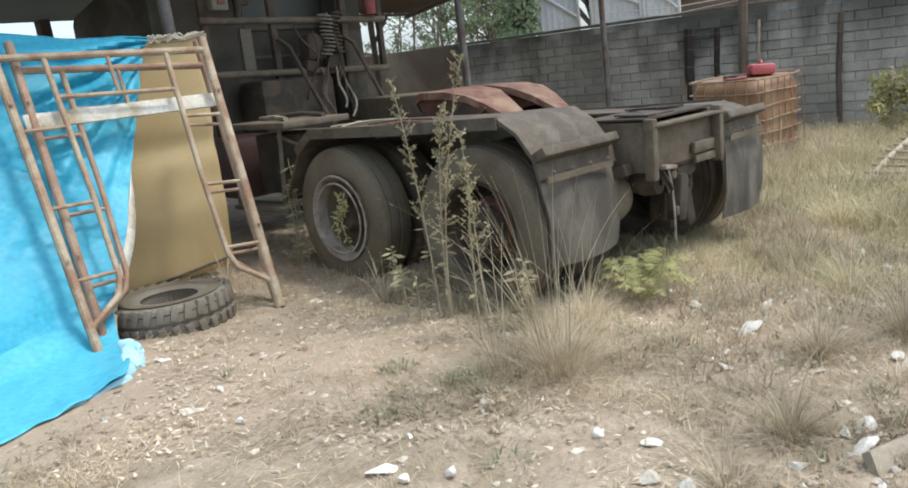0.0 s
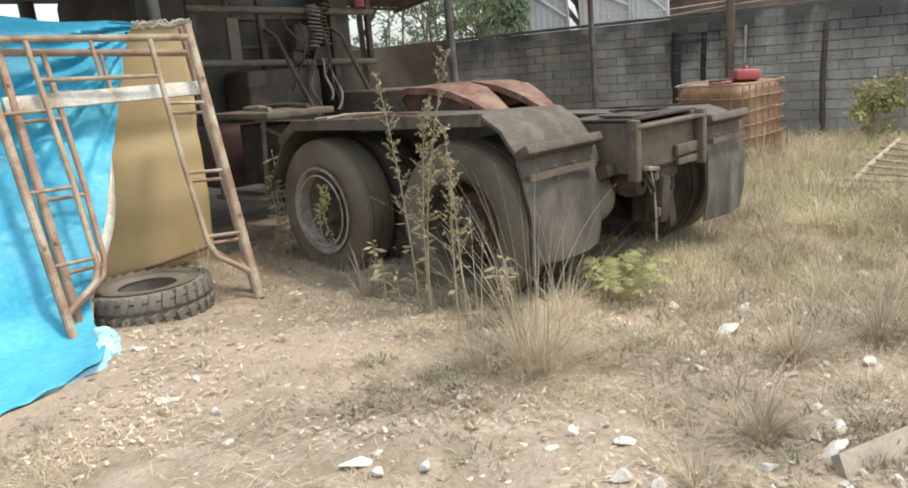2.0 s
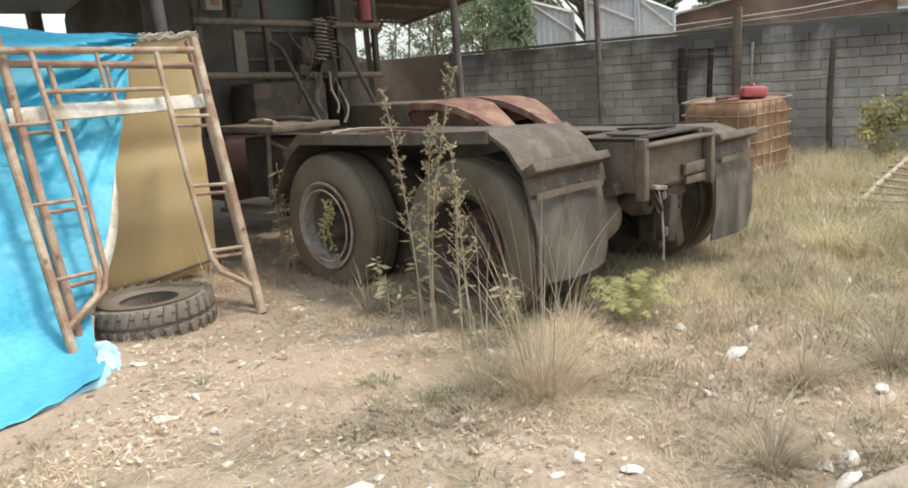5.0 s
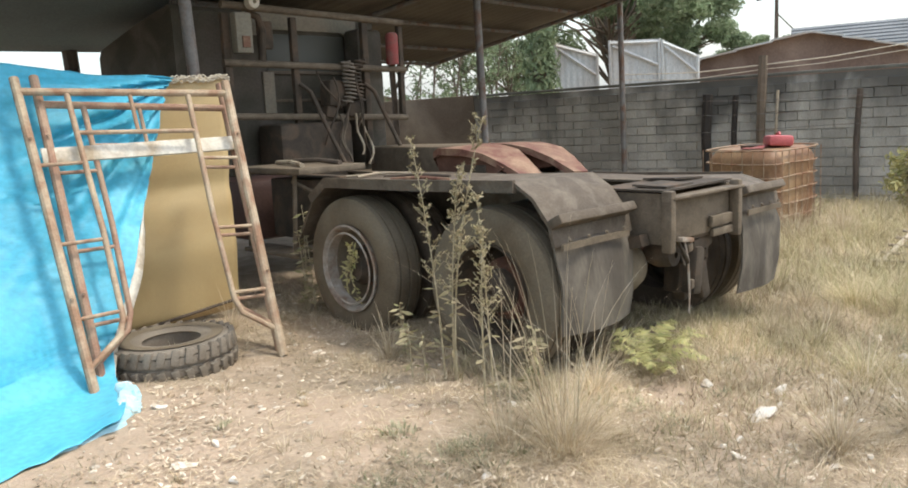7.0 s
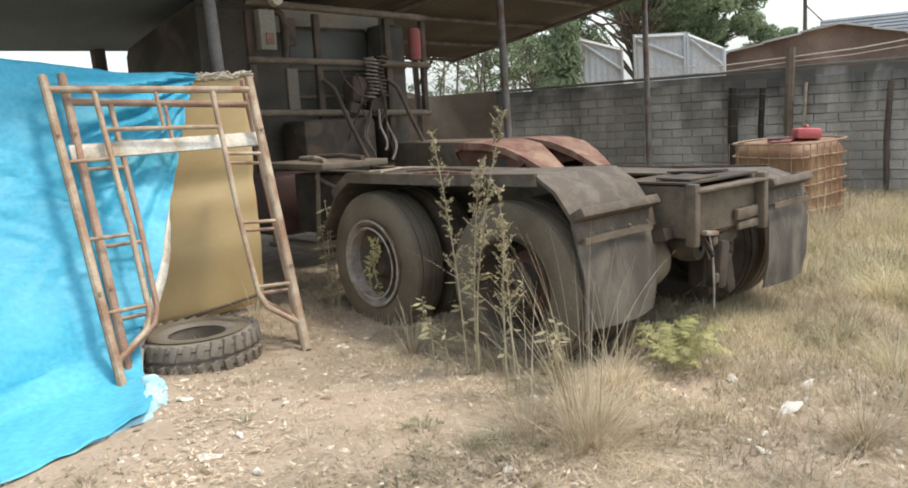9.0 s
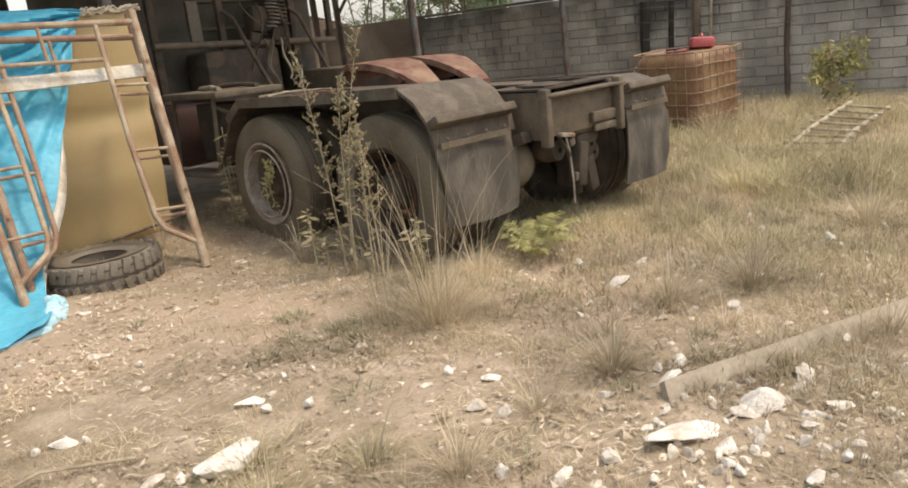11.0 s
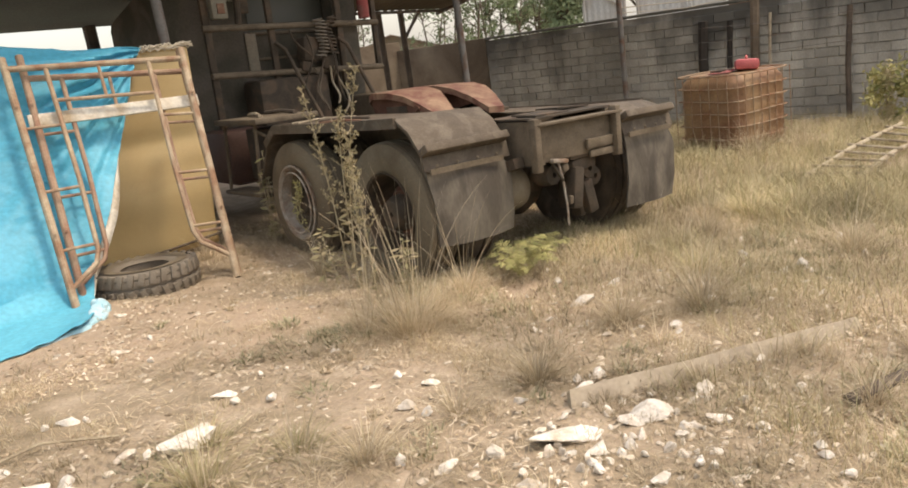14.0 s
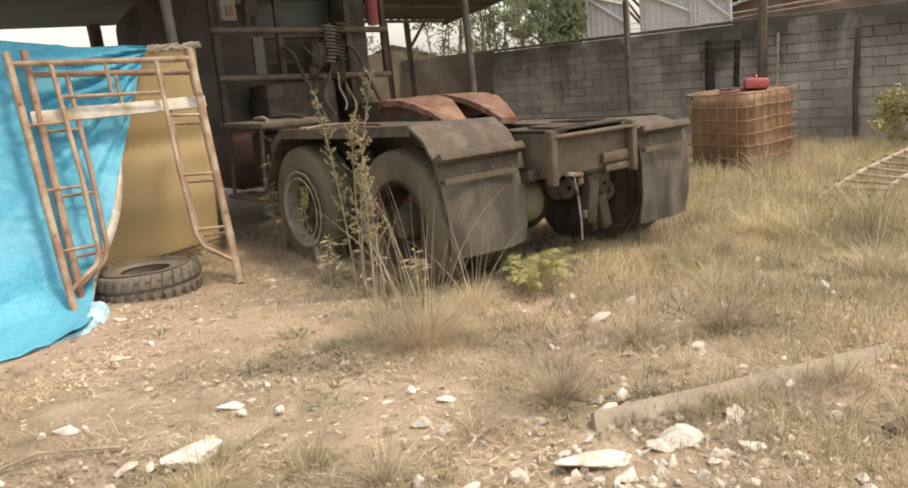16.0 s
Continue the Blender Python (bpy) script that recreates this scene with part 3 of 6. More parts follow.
part("tail_bracket", Geo().box((1.42, -0.235, 0.70), (0.30, 0.03, 0.07), (4, 0, 2), 0.006).box((1.44, -0.23, 0.625), (0.26, 0.03, 0.05), (-3, 0, -2), 0.006), M["chassis"], lorry)
part("tow_hitch", Geo().box((1.24, -0.13, 0.63), (0.20, 0.14, 0.05), bevel=0.012).box((1.24, -0.12, 0.53), (0.12, 0.10, 0.22), bevel=0.02), M["dark"], lorry, "rusty tow hitch")
part("tail_deck", Geo().box((1.19, 0.02, 0.935), (0.84, 0.46, 0.012), (0, 0, 0.6)).box((1.02, -0.06, 0.95), (0.36, 0.22, 0.012), (2, 1, 5)).box((1.40, 0.10, 0.952), (0.30, 0.25, 0.012), (-2, 2, -6)), M["dark"], lorry, "loose dark deck plates")
# right mudguard is set back, narrowed and lowered to fit the camera's view
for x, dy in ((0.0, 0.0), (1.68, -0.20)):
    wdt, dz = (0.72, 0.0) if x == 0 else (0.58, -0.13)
    nm = "mudguard"
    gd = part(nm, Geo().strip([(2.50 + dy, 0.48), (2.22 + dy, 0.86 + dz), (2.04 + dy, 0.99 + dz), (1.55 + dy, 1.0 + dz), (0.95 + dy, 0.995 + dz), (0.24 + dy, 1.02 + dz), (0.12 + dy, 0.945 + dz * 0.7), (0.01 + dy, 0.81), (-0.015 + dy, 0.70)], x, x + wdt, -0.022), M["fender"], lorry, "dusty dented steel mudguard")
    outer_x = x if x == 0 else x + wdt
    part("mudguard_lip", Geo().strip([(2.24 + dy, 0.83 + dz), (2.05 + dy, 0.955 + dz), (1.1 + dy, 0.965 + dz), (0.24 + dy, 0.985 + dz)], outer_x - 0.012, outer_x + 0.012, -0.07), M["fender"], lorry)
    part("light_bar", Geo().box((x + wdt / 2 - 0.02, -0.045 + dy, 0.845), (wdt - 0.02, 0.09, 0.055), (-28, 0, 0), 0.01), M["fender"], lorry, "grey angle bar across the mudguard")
    fl = Geo()
    nu, nv = 14, 16
    low = 0.20 if x == 0 else 0.16
    for th in (0.0, 0.012):
        for j in range(nv + 1):
            for i in range(nu + 1):
                u, v = i / nu, j / nv
                z = 0.73 + (low - 0.73) * v
                bow = (0.05 if x == 0 else 0.02) * math.sin(math.pi * u) * (0.3 + v) + 0.03 * math.sin(math.pi * v) + 0.012 * noise.noise((u * 3 + x, v * 3, 2))
                xx = x + 0.01 + (wdt - 0.02) * u * (1 - 0.12 * max(0.0, 1 - 3.5 * v) ** 2) + (0.05 * v * (1 - u) if x == 0 else 0)
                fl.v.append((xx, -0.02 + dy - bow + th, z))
    w1 = nu + 1
    for j in range(nv):
        for i in range(nu):
            a = j * w1 + i
            fl.f.append((a, a + 1, a + w1 + 1, a + w1))
            k = (nv + 1) * w1
            fl.f.append((a + k + w1, a + k + w1 + 1, a + k + 1, a + k))
    k = (nv + 1) * w1
    for j in range(nv):
        for i in (0, nu):
            a, b = j * w1 + i, (j + 1) * w1 + i
            fl.f.append((a, b, b + k, a + k))
    for i in range(nu):
        for j in (0, nv):
            a, b = j * w1 + i, j * w1 + i + 1
            fl.f.append((a, b, b + k, a + k))
    mf = part("mudflap", fl, M["flap"], lorry, "scuffed grey rubber mudflap")
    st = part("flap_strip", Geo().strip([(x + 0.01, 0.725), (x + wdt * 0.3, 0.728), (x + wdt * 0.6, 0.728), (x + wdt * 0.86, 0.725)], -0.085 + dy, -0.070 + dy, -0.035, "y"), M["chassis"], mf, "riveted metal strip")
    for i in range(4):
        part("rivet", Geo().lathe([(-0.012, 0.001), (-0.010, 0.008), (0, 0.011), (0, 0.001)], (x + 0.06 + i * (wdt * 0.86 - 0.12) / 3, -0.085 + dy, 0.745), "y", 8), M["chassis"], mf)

# fifth wheel
fw = Geo()
for s in (-1, 1):
    # each half: pad in front, tapering tail that bends down at the back
    line = [(1.784, 1.1), (1.742, 1.17), (1.646, 1.2), (1.397, 1.195), (1.204, 1.16), (1.052, 1.09), (0.88, 0.985)]
    inner_x = [0.0, 0.0, 0.0, 0.035, 0.06, 0.12, 0.17]
    outer_x = [0.34, 0.42, 0.46, 0.46, 0.44, 0.40, 0.34]
    n = len(line)
    vs = [(1.19 + s * inner_x[i], y, z) for i, (y, z) in enumerate(line)] + [(1.19 + s * outer_x[i], y, z - 0.01) for i, (y, z) in enumerate(line)]
    vs += [(px, py, pz - 0.05) for px, py, pz in vs]
    fs = []
    for i in range(n - 1):
        fs += [(i, i + 1, n + i + 1, n + i), (2 * n + i, 3 * n + i, 3 * n + i + 1, 2 * n + i + 1), (n + i, n + i + 1, 3 * n + i + 1, 3 * n + i), (i, 2 * n + i, 2 * n + i + 1, i + 1)]
    fs += [(0, n, 3 * n, 2 * n), (n - 1, 3 * n - 1, 4 * n - 1, 2 * n - 1)]
    fw.add(vs, fs)
fifth = part("fifth_wheel", fw, M["rust_tan"], lorry, "rust-red coupling plate with two sloping ramps")
sk = Geo()
for s in (-1, 1):
    sk.extrude([(1.729, 1.14), (1.19, 1.13), (1.039, 1.05), (1.156, 0.97), (1.673, 0.97)], 1.19 + s * 0.40 - 0.012, 1.19 + s * 0.40 + 0.012, "x")
    sk.extrude([(1.535, 1.15), (1.156, 1.12), (1.018, 1.03), (1.19, 1.0), (1.535, 1.0)], 1.19 + s * 0.15 - 0.012, 1.19 + s * 0.15 + 0.012, "x")
part("skirt", sk, M["rust"], fifth)
part("mounting_plate", Geo().box((1.19, 1.35, 0.945), (0.95, 0.75, 0.03), bevel=0.006).box((0.80, 1.35, 1.0), (0.06, 0.30, 0.14), bevel=0.01).box((1.58, 1.35, 1.0), (0.06, 0.30, 0.14), bevel=0.01), M["dark"], fifth)

# side bracket and step ahead of the wheels
part("side_deck", Geo().box((0.30, 2.85, 1.06), (0.62, 0.95, 0.05), bevel=0.008), M["chassis"], lorry, "grey steel side deck")
for y in (2.55, 3.25):
    part("deck_post", Geo().tube([(0.06, y, 1.05), (0.03, y + 0.03, 0.42)], 0.018, 8), M["chassis"], lorry)
part("step", Geo().box((0.10, 2.88, 0.40), (0.24, 0.80, 0.035), (0, 0, 2), 0.006), M["chassis"], lorry)
part("deck_brace", Geo().tube([(0.06, 2.6, 0.98), (0.25, 2.3, 0.80)], 0.015, 6), M["chassis"], lorry)
part("battery_box", Geo().box((0.50, 3.0, 0.72), (0.45, 0.60, 0.50), bevel=0.02), M["dark"], lorry, "dark steel battery box")
part("fuel_tank", Geo().box((0.42, 3.85, 0.68), (0.55, 0.75, 0.55), bevel=0.08), M["maroon"], lorry)
part("right_tank", Geo().box((2.15, 3.3, 0.85), (0.45, 1.5, 0.6), bevel=0.05), M["chassis"], lorry, "grey side tank")
# rack behind the cab
rack = part("rack", Geo().tube([(0.30, 3.95, 2.50), (2.40, 3.95, 2.44)], 0.036, 10), M["chassis"], lorry, "grey tubular steel rack behind the cab")
for a, b in (((0.28, 3.95, 1.99), (2.40, 3.95, 1.95)), ((0.30, 3.95, 1.51), (2.40, 3.95, 1.44))):
    part("crossbar", Geo().tube([a, b], 0.034, 10), M["chassis"], rack)
for x, z0, r in ((0.34, 0.95, 0.036), (1.05, 0.95, 0.034), (1.90, 0.95, 0.036), (2.38, 1.42, 0.030)):
    part("upright", Geo().box((x, 3.99, (z0 + 2.44) / 2), (r * 2, 0.06, 2.42 - z0), bevel=0.01), M["dark"], rack)
for x in (1.10, 1.88):
    part("stay", Geo().tube([(x - 0.05, 3.93, 1.80), (x + 0.02, 3.86, 1.72), (x + 0.10, 3.72, 1.35), (x + 0.19, 3.55, 0.95)], 0.022, 8), M["dark"], rack)
part("lamp_box", Geo().box((0.46, 3.90, 2.25), (0.17, 0.10, 0.36), (0, 0, 3), 0.015), M["cab_pale"], rack, "pale box with an orange reflector")
part("reflector", Geo().box((0.47, 3.842, 2.17), (0.08, 0.012, 0.10), (0, 0, 3), 0.004), M["rust_tan"], rack)
part("work_lamp", Geo().lathe([(-0.06, 0.02), (-0.05, 0.055), (0.02, 0.065), (0.03, 0.055), (0.03, 0.01)], (0.56, 3.86, 2.52), "y", 18), M["white_board"], rack, "round pale work lamp")
part("extinguisher", Geo().lathe([(-0.18, 0.02), (-0.17, 0.066), (0.12, 0.068), (0.15, 0.055), (0.16, 0.02)], (2.20, 3.90, 2.17), "z", 16), M["dull_red"], rack, "faded dull red cylinder")
part("mirror", Geo().box((0.78, 4.05, 2.26), (0.16, 0.05, 0.26), bevel=0.02), M["dark"], rack)
for k, x0 in enumerate((1.56, 1.74)):
    pts = []
    for i in range(130):
        a = i * 0.55
        s = i / 129
        pts.append((x0 + 0.062 * math.cos(a) + (0.05 - 0.12 * k) * math.sin(3 * s) + 0.02 * math.sin(11 * s + k), 3.87 + 0.05 * math.sin(a), 2.02 - 0.42 * s + 0.02 * k))
    part("coiled_hose", Geo().tube(pts, 0.011, 5), M["dark"] if k else M["rubber_tread"], rack, "dusty coiled air hose")
for x, dx, zz in ((1.50, -0.03, 1.02), (1.60, 0.06, 1.08), (1.66, 0.12, 0.98), (1.42, 0.02, 1.12)):
    pts = [(x + dx * math.sin(s * 2.6) + 0.03 * math.sin(s * 7 + x * 9), 3.84 - 0.05 * s, 1.50 + (zz - 1.50) * s) for s in [i / 9 for i in range(10)]]
    part("hanging_hose", Geo().tube(pts, 0.012, 6), M["timber"] if dx > 0.05 else M["chassis"], rack)
# cab
cab = part("cab", Geo().extrude([(4.40, 0.88), (6.30, 0.88), (6.30, 2.22), (6.22, 2.30), (5.2, 2.46), (4.46, 2.55), (4.40, 2.50)], 0.04, 2.34, "x"), M["cab"], lorry, "dull greyish green cab")
part("cab_window", Geo().box((1.45, 4.392, 2.12), (0.95, 0.02, 0.40), bevel=0.008), M["glass"], cab, "dusty rear cab window")
fr = Geo()
band = [(0.74, 2.52), (2.09, 2.52), (2.09, 1.98), (2.01, 1.96), (2.00, 2.22), (1.97, 2.31), (1.88, 2.36), (1.0, 2.36), (0.95, 2.30), (0.74, 2.30)]
fr.extrude(band, 4.372, 4.398, "y")
part("window_frame", fr, M["cab_pale"], cab, "pale rounded window surround")
part("side_strip", Geo().box((0.98, 4.385, 1.74), (0.13, 0.03, 0.42), bevel=0.012), M["cab_pale"], cab, "pale strip on the cab's back")
part("seam", Geo().box((1.45, 4.382, 1.94), (1.0, 0.02, 0.035), bevel=0.006).box((1.45, 4.382, 1.66), (1.0, 0.02, 0.03), bevel=0.006), M["chassis"], cab)
part("bent_pipe", Geo().tube([(0.60, 4.05, 2.46), (0.70, 4.02, 2.42), (0.73, 4.0, 2.30), (0.70, 4.0, 2.02)], 0.035, 9), M["dark"], lorry, "dark bent pipe")
for c, d, r in (((1.50, 3.98, 1.70), (0.30, 0.16, 0.26), (0, 4, 8)), ((1.66, 3.92, 1.55), (0.16, 0.12, 0.16), (6, 0, -10)), ((1.38, 3.95, 1.52), (0.12, 0.12, 0.12), (0, 12, 0))):
    part("air_valve", Geo().box(c, d, r, 0.025), M["dark"], lorry, "oily dark air valve")
for k, (x0, z0, x1, z1) in enumerate(((1.40, 1.86, 1.30, 1.20), (1.62, 1.80, 1.80, 1.10), (1.54, 1.60, 1.36, 0.98), (1.20, 1.92, 1.42, 1.55), (1.72, 1.92, 1.60, 1.30))):
    part("air_line", Geo().tube([(x0 + (x1 - x0) * q + 0.05 * math.sin(5 * q + k), 3.86 - 0.06 * math.sin(3.1 * q), z0 + (z1 - z0) * q) for q in [i / 8 for i in range(9)]], 0.010, 6), M["dark"], lorry)
part("engine_block", Geo().box((1.19, 4.1, 1.05), (0.85, 0.45, 0.75), bevel=0.05), M["dark"], lorry)
# added dark box closes the rack's right bay against the sky
part("air_cleaner", Geo().box((2.06, 4.22, 1.66), (0.34, 0.26, 1.44), bevel=0.05), M["cab"], lorry, "dark upright box added to fill the rack's right bay")


# things lying on the chassis
def scrap(name, a, b, r, mat, label):
    return whole(name, Geo().tube([a, ((a[0] + b[0]) / 2 + 0.02, (a[1] + b[1]) / 2, (a[2] + b[2]) / 2 + 0.012), b], r, 7), mat, label, "debris", "debris on the chassis")


T4 = pose(0, 0, 0, 0, 2.0, 4.0)
for a, b, r, mt in (((0.15, 2.00, 1.022), (0.50, 1.55, 1.030), 0.009, "timber"), ((0.10, 1.80, 1.026), (0.42, 1.85, 1.026), 0.010, "timber"), ((0.22, 1.65, 1.026), (0.38, 1.15, 1.026), 0.010, "dark_timber"), ((0.08, 1.40, 1.024), (0.18, 0.95, 1.024), 0.012, "rust_tan"), ((0.30, 3.2, 1.10), (0.10, 2.5, 1.10), 0.02, "timber"), ((0.5, 3.25, 1.10), (0.42, 2.45, 1.10), 0.02, "dark_timber")):
    scrap("wood_scrap", T4 @ Vector(a), T4 @ Vector(b), r, M[mt], "short weathered stick lying on the dusty mudguard")


# ---- scaffold frames, tarpaulin, canvas sheet, loose tyre ----
def scaffold(foot_l, foot_r, top_l, top_r, mat, label, bar_v=0.955):
    fl, fr, tl, tr = map(Vector, (foot_l, foot_r, top_l, top_r))

    def at(u, v):
        return (fl.lerp(fr, u)).lerp(tl.lerp(tr, u), v)

    ob = thing("scaffold_frame", Matrix.Translation(fl), label, "scaffold frame", "leaning scaffold frames")
    inv = -fl

    def bar(name, pts, r):
        part(name, Geo().tube([p + inv for p in pts], r, 10), mat, ob)

    bar("leg", [at(0, 0), at(0, 1)], 0.028)
    bar("leg", [at(1, 0), at(1, 1)], 0.030)
    bar("top_bar", [at(0, bar_v), at(1, bar_v)], 0.024)
    a, b = 0.21, 0.79
    bar("inner_leg", [at(a, bar_v), at(a + 0.01, 0.5), at(a, 0.22), at(a - 0.03, 0.17), at(0.0, 0.09)], 0.018)
    bar("inner_leg", [at(b, bar_v), at(b - 0.01, 0.5), at(b, 0.22), at(b + 0.03, 0.17), at(1.0, 0.09)], 0.018)
    bar("arch_bar", [at(a, bar_v - 0.14), at(b, bar_v - 0.14)], 0.015)
    bar("short_strut", [at(0.5, bar_v), at(0.5, bar_v - 0.14)], 0.013)
    low = 0.0 if bar_v > 0.93 else 0.035
    for v in (0.71 - low, 0.46 - low, 0.235 - low):
        bar("rung", [at(0, v), at(a, v + 0.005)], 0.012)
        bar("rung", [at(b, v + 0.005), at(1, v)], 0.012)
    for u in (0, 1):
        for v in (0.80, 0.30):
            p = at(u, v)
            bar("lock_pin", [p + Vector((0, -0.02, 0)), p + Vector((0, -0.05, 0.0))], 0.009)
    return ob


scaffold((-1.93, 1.57, 0.03), (-0.79, 1.62, -0.03), (-1.885, 2.53, 1.82), (-0.635, 2.36, 1.74), M["scaffold"], "tan-painted rusty steel scaffold frame leaning against the blue tarpaulin")
scaffold((-1.86, 1.68, 0.02), (-0.74, 1.76, -0.04), (-1.76, 2.61, 1.83), (-0.60, 2.53, 1.73), M["scaffold_back"], "red-brown rusty scaffold frame leaning behind another frame", 0.905)
whole("white_board", Geo().box((-1.22, 2.325, 1.335), (1.24, 0.022, 0.10), (-25, 1.2, -3), 0.006), M["white_board"], "white painted board fixed across the scaffold frames", "board")


def tarp_profile(v):
    """Height and depth down the tarpaulin, v from 0 (top) to 1 (hem)."""
    pts = [(0, 2.75, 1.79), (0.22, 2.52, 1.33), (0.48, 2.21, 0.81), (0.68, 1.98, 0.44), (0.80, 1.84, 0.20), (0.87, 1.66, 0.09), (1.0, 0.98, 0.03)]
    for (v0, y0, z0), (v1, y1, z1) in zip(pts, pts[1:]):
        if v <= v1:
            s = (v - v0) / (v1 - v0)
            return y0 + (y1 - y0) * s, z0 + (z1 - z0) * s
    return pts[-1][1:]


def tarp_edge(v):
    pts = [(0, -0.84), (0.22, -1.118), (0.48, -1.374), (0.68, -1.604), (0.80, -1.737), (0.87, -1.79), (0.94, -1.86), (1.0, -1.98)]
    for (v0, x0), (v1, x1) in zip(pts, pts[1:]):
        if v <= v1:
            return x0 + (x1 - x0) * (v - v0) / (v1 - v0)
    return pts[-1][1]


tg = Geo()
NU, NV = 150, 150
for j in range(NV + 1):
    v = j / NV
    py, pz = tarp_profile(v)
    xr = tarp_edge(v)
    for i in range(NU + 1):
        u = (i / NU) ** 1.3
        x = xr + (-6.0 - xr) * u
        d = xr - x
        top_lift = (1 - v) ** 2 * 0.30 * min(1.0, d / 2.0) ** 1.3
        fold = 0.030 * noise.noise((x * 1.6 + v * 2.2, v * 2.0, 0.4)) + 0.016 * noise.noise((x * 4.5 - v * 5.0, v * 3.0 + x, 5.4)) + 0.02 * math.exp(-d * 2.0) * math.sin(18 * v + 9 * d)
        ang = math.atan2(pz - 1.80 - 0.2 * min(1.0, d), d + 0.12)
        gather = 0.040 * math.sin(ang * 27 + 1.5 * noise.noise((x * 3, v * 4, 6))) * math.exp(-((d - 0.35) / 0.55) ** 2) * max(0.0, 1 - 1.3 * v) + 0.013 * math.sin(ang * 46 + 2.5 * noise.noise((x * 4, v * 5, 3))) * math.exp(-((d - 0.30) / 0.75) ** 2) * max(0.0, 1 - 1.2 * v) + 0.020 * math.exp(-((v - 0.03) / 0.16) ** 2) * math.sin(34 * v + 3 * d) * math.exp(-d * 0.6)
        ridge = 1 - abs(noise.noise((x * 1.3 + pz * 3.4, pz * 1.1 - x * 0.5, 15.0)) * 2.2)
        fine_ridge = 1 - abs(noise.noise((x * 2.6 + pz * 6.5, pz * 1.8 - x * 1.4, 25.0)) * 2.2)
        fold += 0.016 * max(0.0, ridge) ** 5 + 0.008 * max(0.0, fine_ridge) ** 5
        hem = max(0, v - 0.85) / 0.15
        y = py + fold + gather - 0.33 * hem * max(0, min(d, 2.5)) + 0.05 * hem * noise.noise((x * 5, 1, 1))
        z = pz + top_lift + fold * 0.6
        # left of the frames the sheet bellies forward so its lower part catches more sun
        belly = min(1.0, max(0.0, (-2.05 - x) / 0.5))
        y -= 0.30 * belly * math.exp(-((v - 0.76) / 0.15) ** 2)
        if hem > 0:
            z = max(z, ground_z(x, y) + 0.012 + 0.03 * abs(noise.noise((x * 6, v * 20, 2))))
            z += 0.05 * math.exp(-(d / 0.12) ** 2) * hem
        tg.v.append((x, y, z))
w1 = NU + 1
tg.f = [(j * w1 + i, j * w1 + i + 1, (j + 1) * w1 + i + 1, (j + 1) * w1 + i) for j in range(NV) for i in range(NU)]
tarp = whole("tarpaulin", tg, M["tarp"], "bright blue creased plastic tarpaulin hung with its hem on the soil", "tarpaulin")
so = tarp.modifiers.new("thickness", "SOLIDIFY")
so.thickness = 0.003
hg = Geo()
for k in range(25):
    v = 0.40 + 0.48 * k / 24
    wv = 0.005 + 0.085 * math.sin(math.pi * k / 24) ** 1.5
    ey, ez = tarp_profile(v)
    hg.v += [(tarp_edge(v) - 0.01, ey + 0.012, ez), (tarp_edge(v) + wv, ey + 0.05, ez + 0.01)]
hg.f = [(2 * k, 2 * k + 1, 2 * k + 3, 2 * k + 2) for k in range(24)]
part("turned_edge", hg, M["white_board"], tarp, "pale turned-back edge").modifiers.new("thickness", "SOLIDIFY").thickness = 0.003

fold = Geo()
for line, rr in (([(-1.76, 1.62, 0.05), (-1.80, 1.42, 0.06), (-1.86, 1.24, 0.055), (-1.96, 1.07, 0.045), (-2.14, 0.99, 0.035), (-2.40, 0.90, 0.03), (-2.75, 0.79, 0.03)], 0.034), ([(-1.78, 1.55, 0.07), (-1.84, 1.38, 0.07), (-1.90, 1.20, 0.06), (-2.02, 1.06, 0.04)], 0.036)):
    pts = []
    for a, b in zip(line, line[1:]):
        pts += [Vector(a).lerp(Vector(b), k / 4) for k in range(4)]
    n0 = len(fold.v)
    fold.tube(pts, rr, 10)
    for k in range(n0, len(fold.v)):
        q = Vector(fold.v[k])
        fold.v[k] = tuple(q + Vector((noise.noise(q * 14), noise.noise(q * 14 + Vector((5, 5, 5))), 0.6 * noise.noise(q * 14 + Vector((9, 2, 1))))) * 0.028)
for cx, cy, cz, ax, ay, az, k in ((-1.80, 1.47, 0.045, 0.065, 0.15, 0.075, 1), (-1.86, 1.28, 0.04, 0.07, 0.13, 0.06, 2)):
    n0 = len(fold.v)
    fold.lathe([(math.cos(math.pi * q / 14) * -1.0, max(0.01, math.sin(math.pi * q / 14))) for q in range(15)], (0, 0, 0), "z", 28)
    for q in range(n0, len(fold.v)):
        p = Vector(fold.v[q])
        p *= 1 + 0.30 * abs(noise.noise(p * 1.7 + Vector((k * 5, 0, 0)))) - 0.35 * abs(noise.noise(p * 3.3 + Vector((0, k * 3, 0))))
        fold.v[q] = (cx + p.x * ax, cy + p.y * ay, max(0.02, cz + p.z * az))
part("bunched_hem", fold, M["tarp_pale"], tarp, "pale bunched hem gathered at the scaffold's foot")

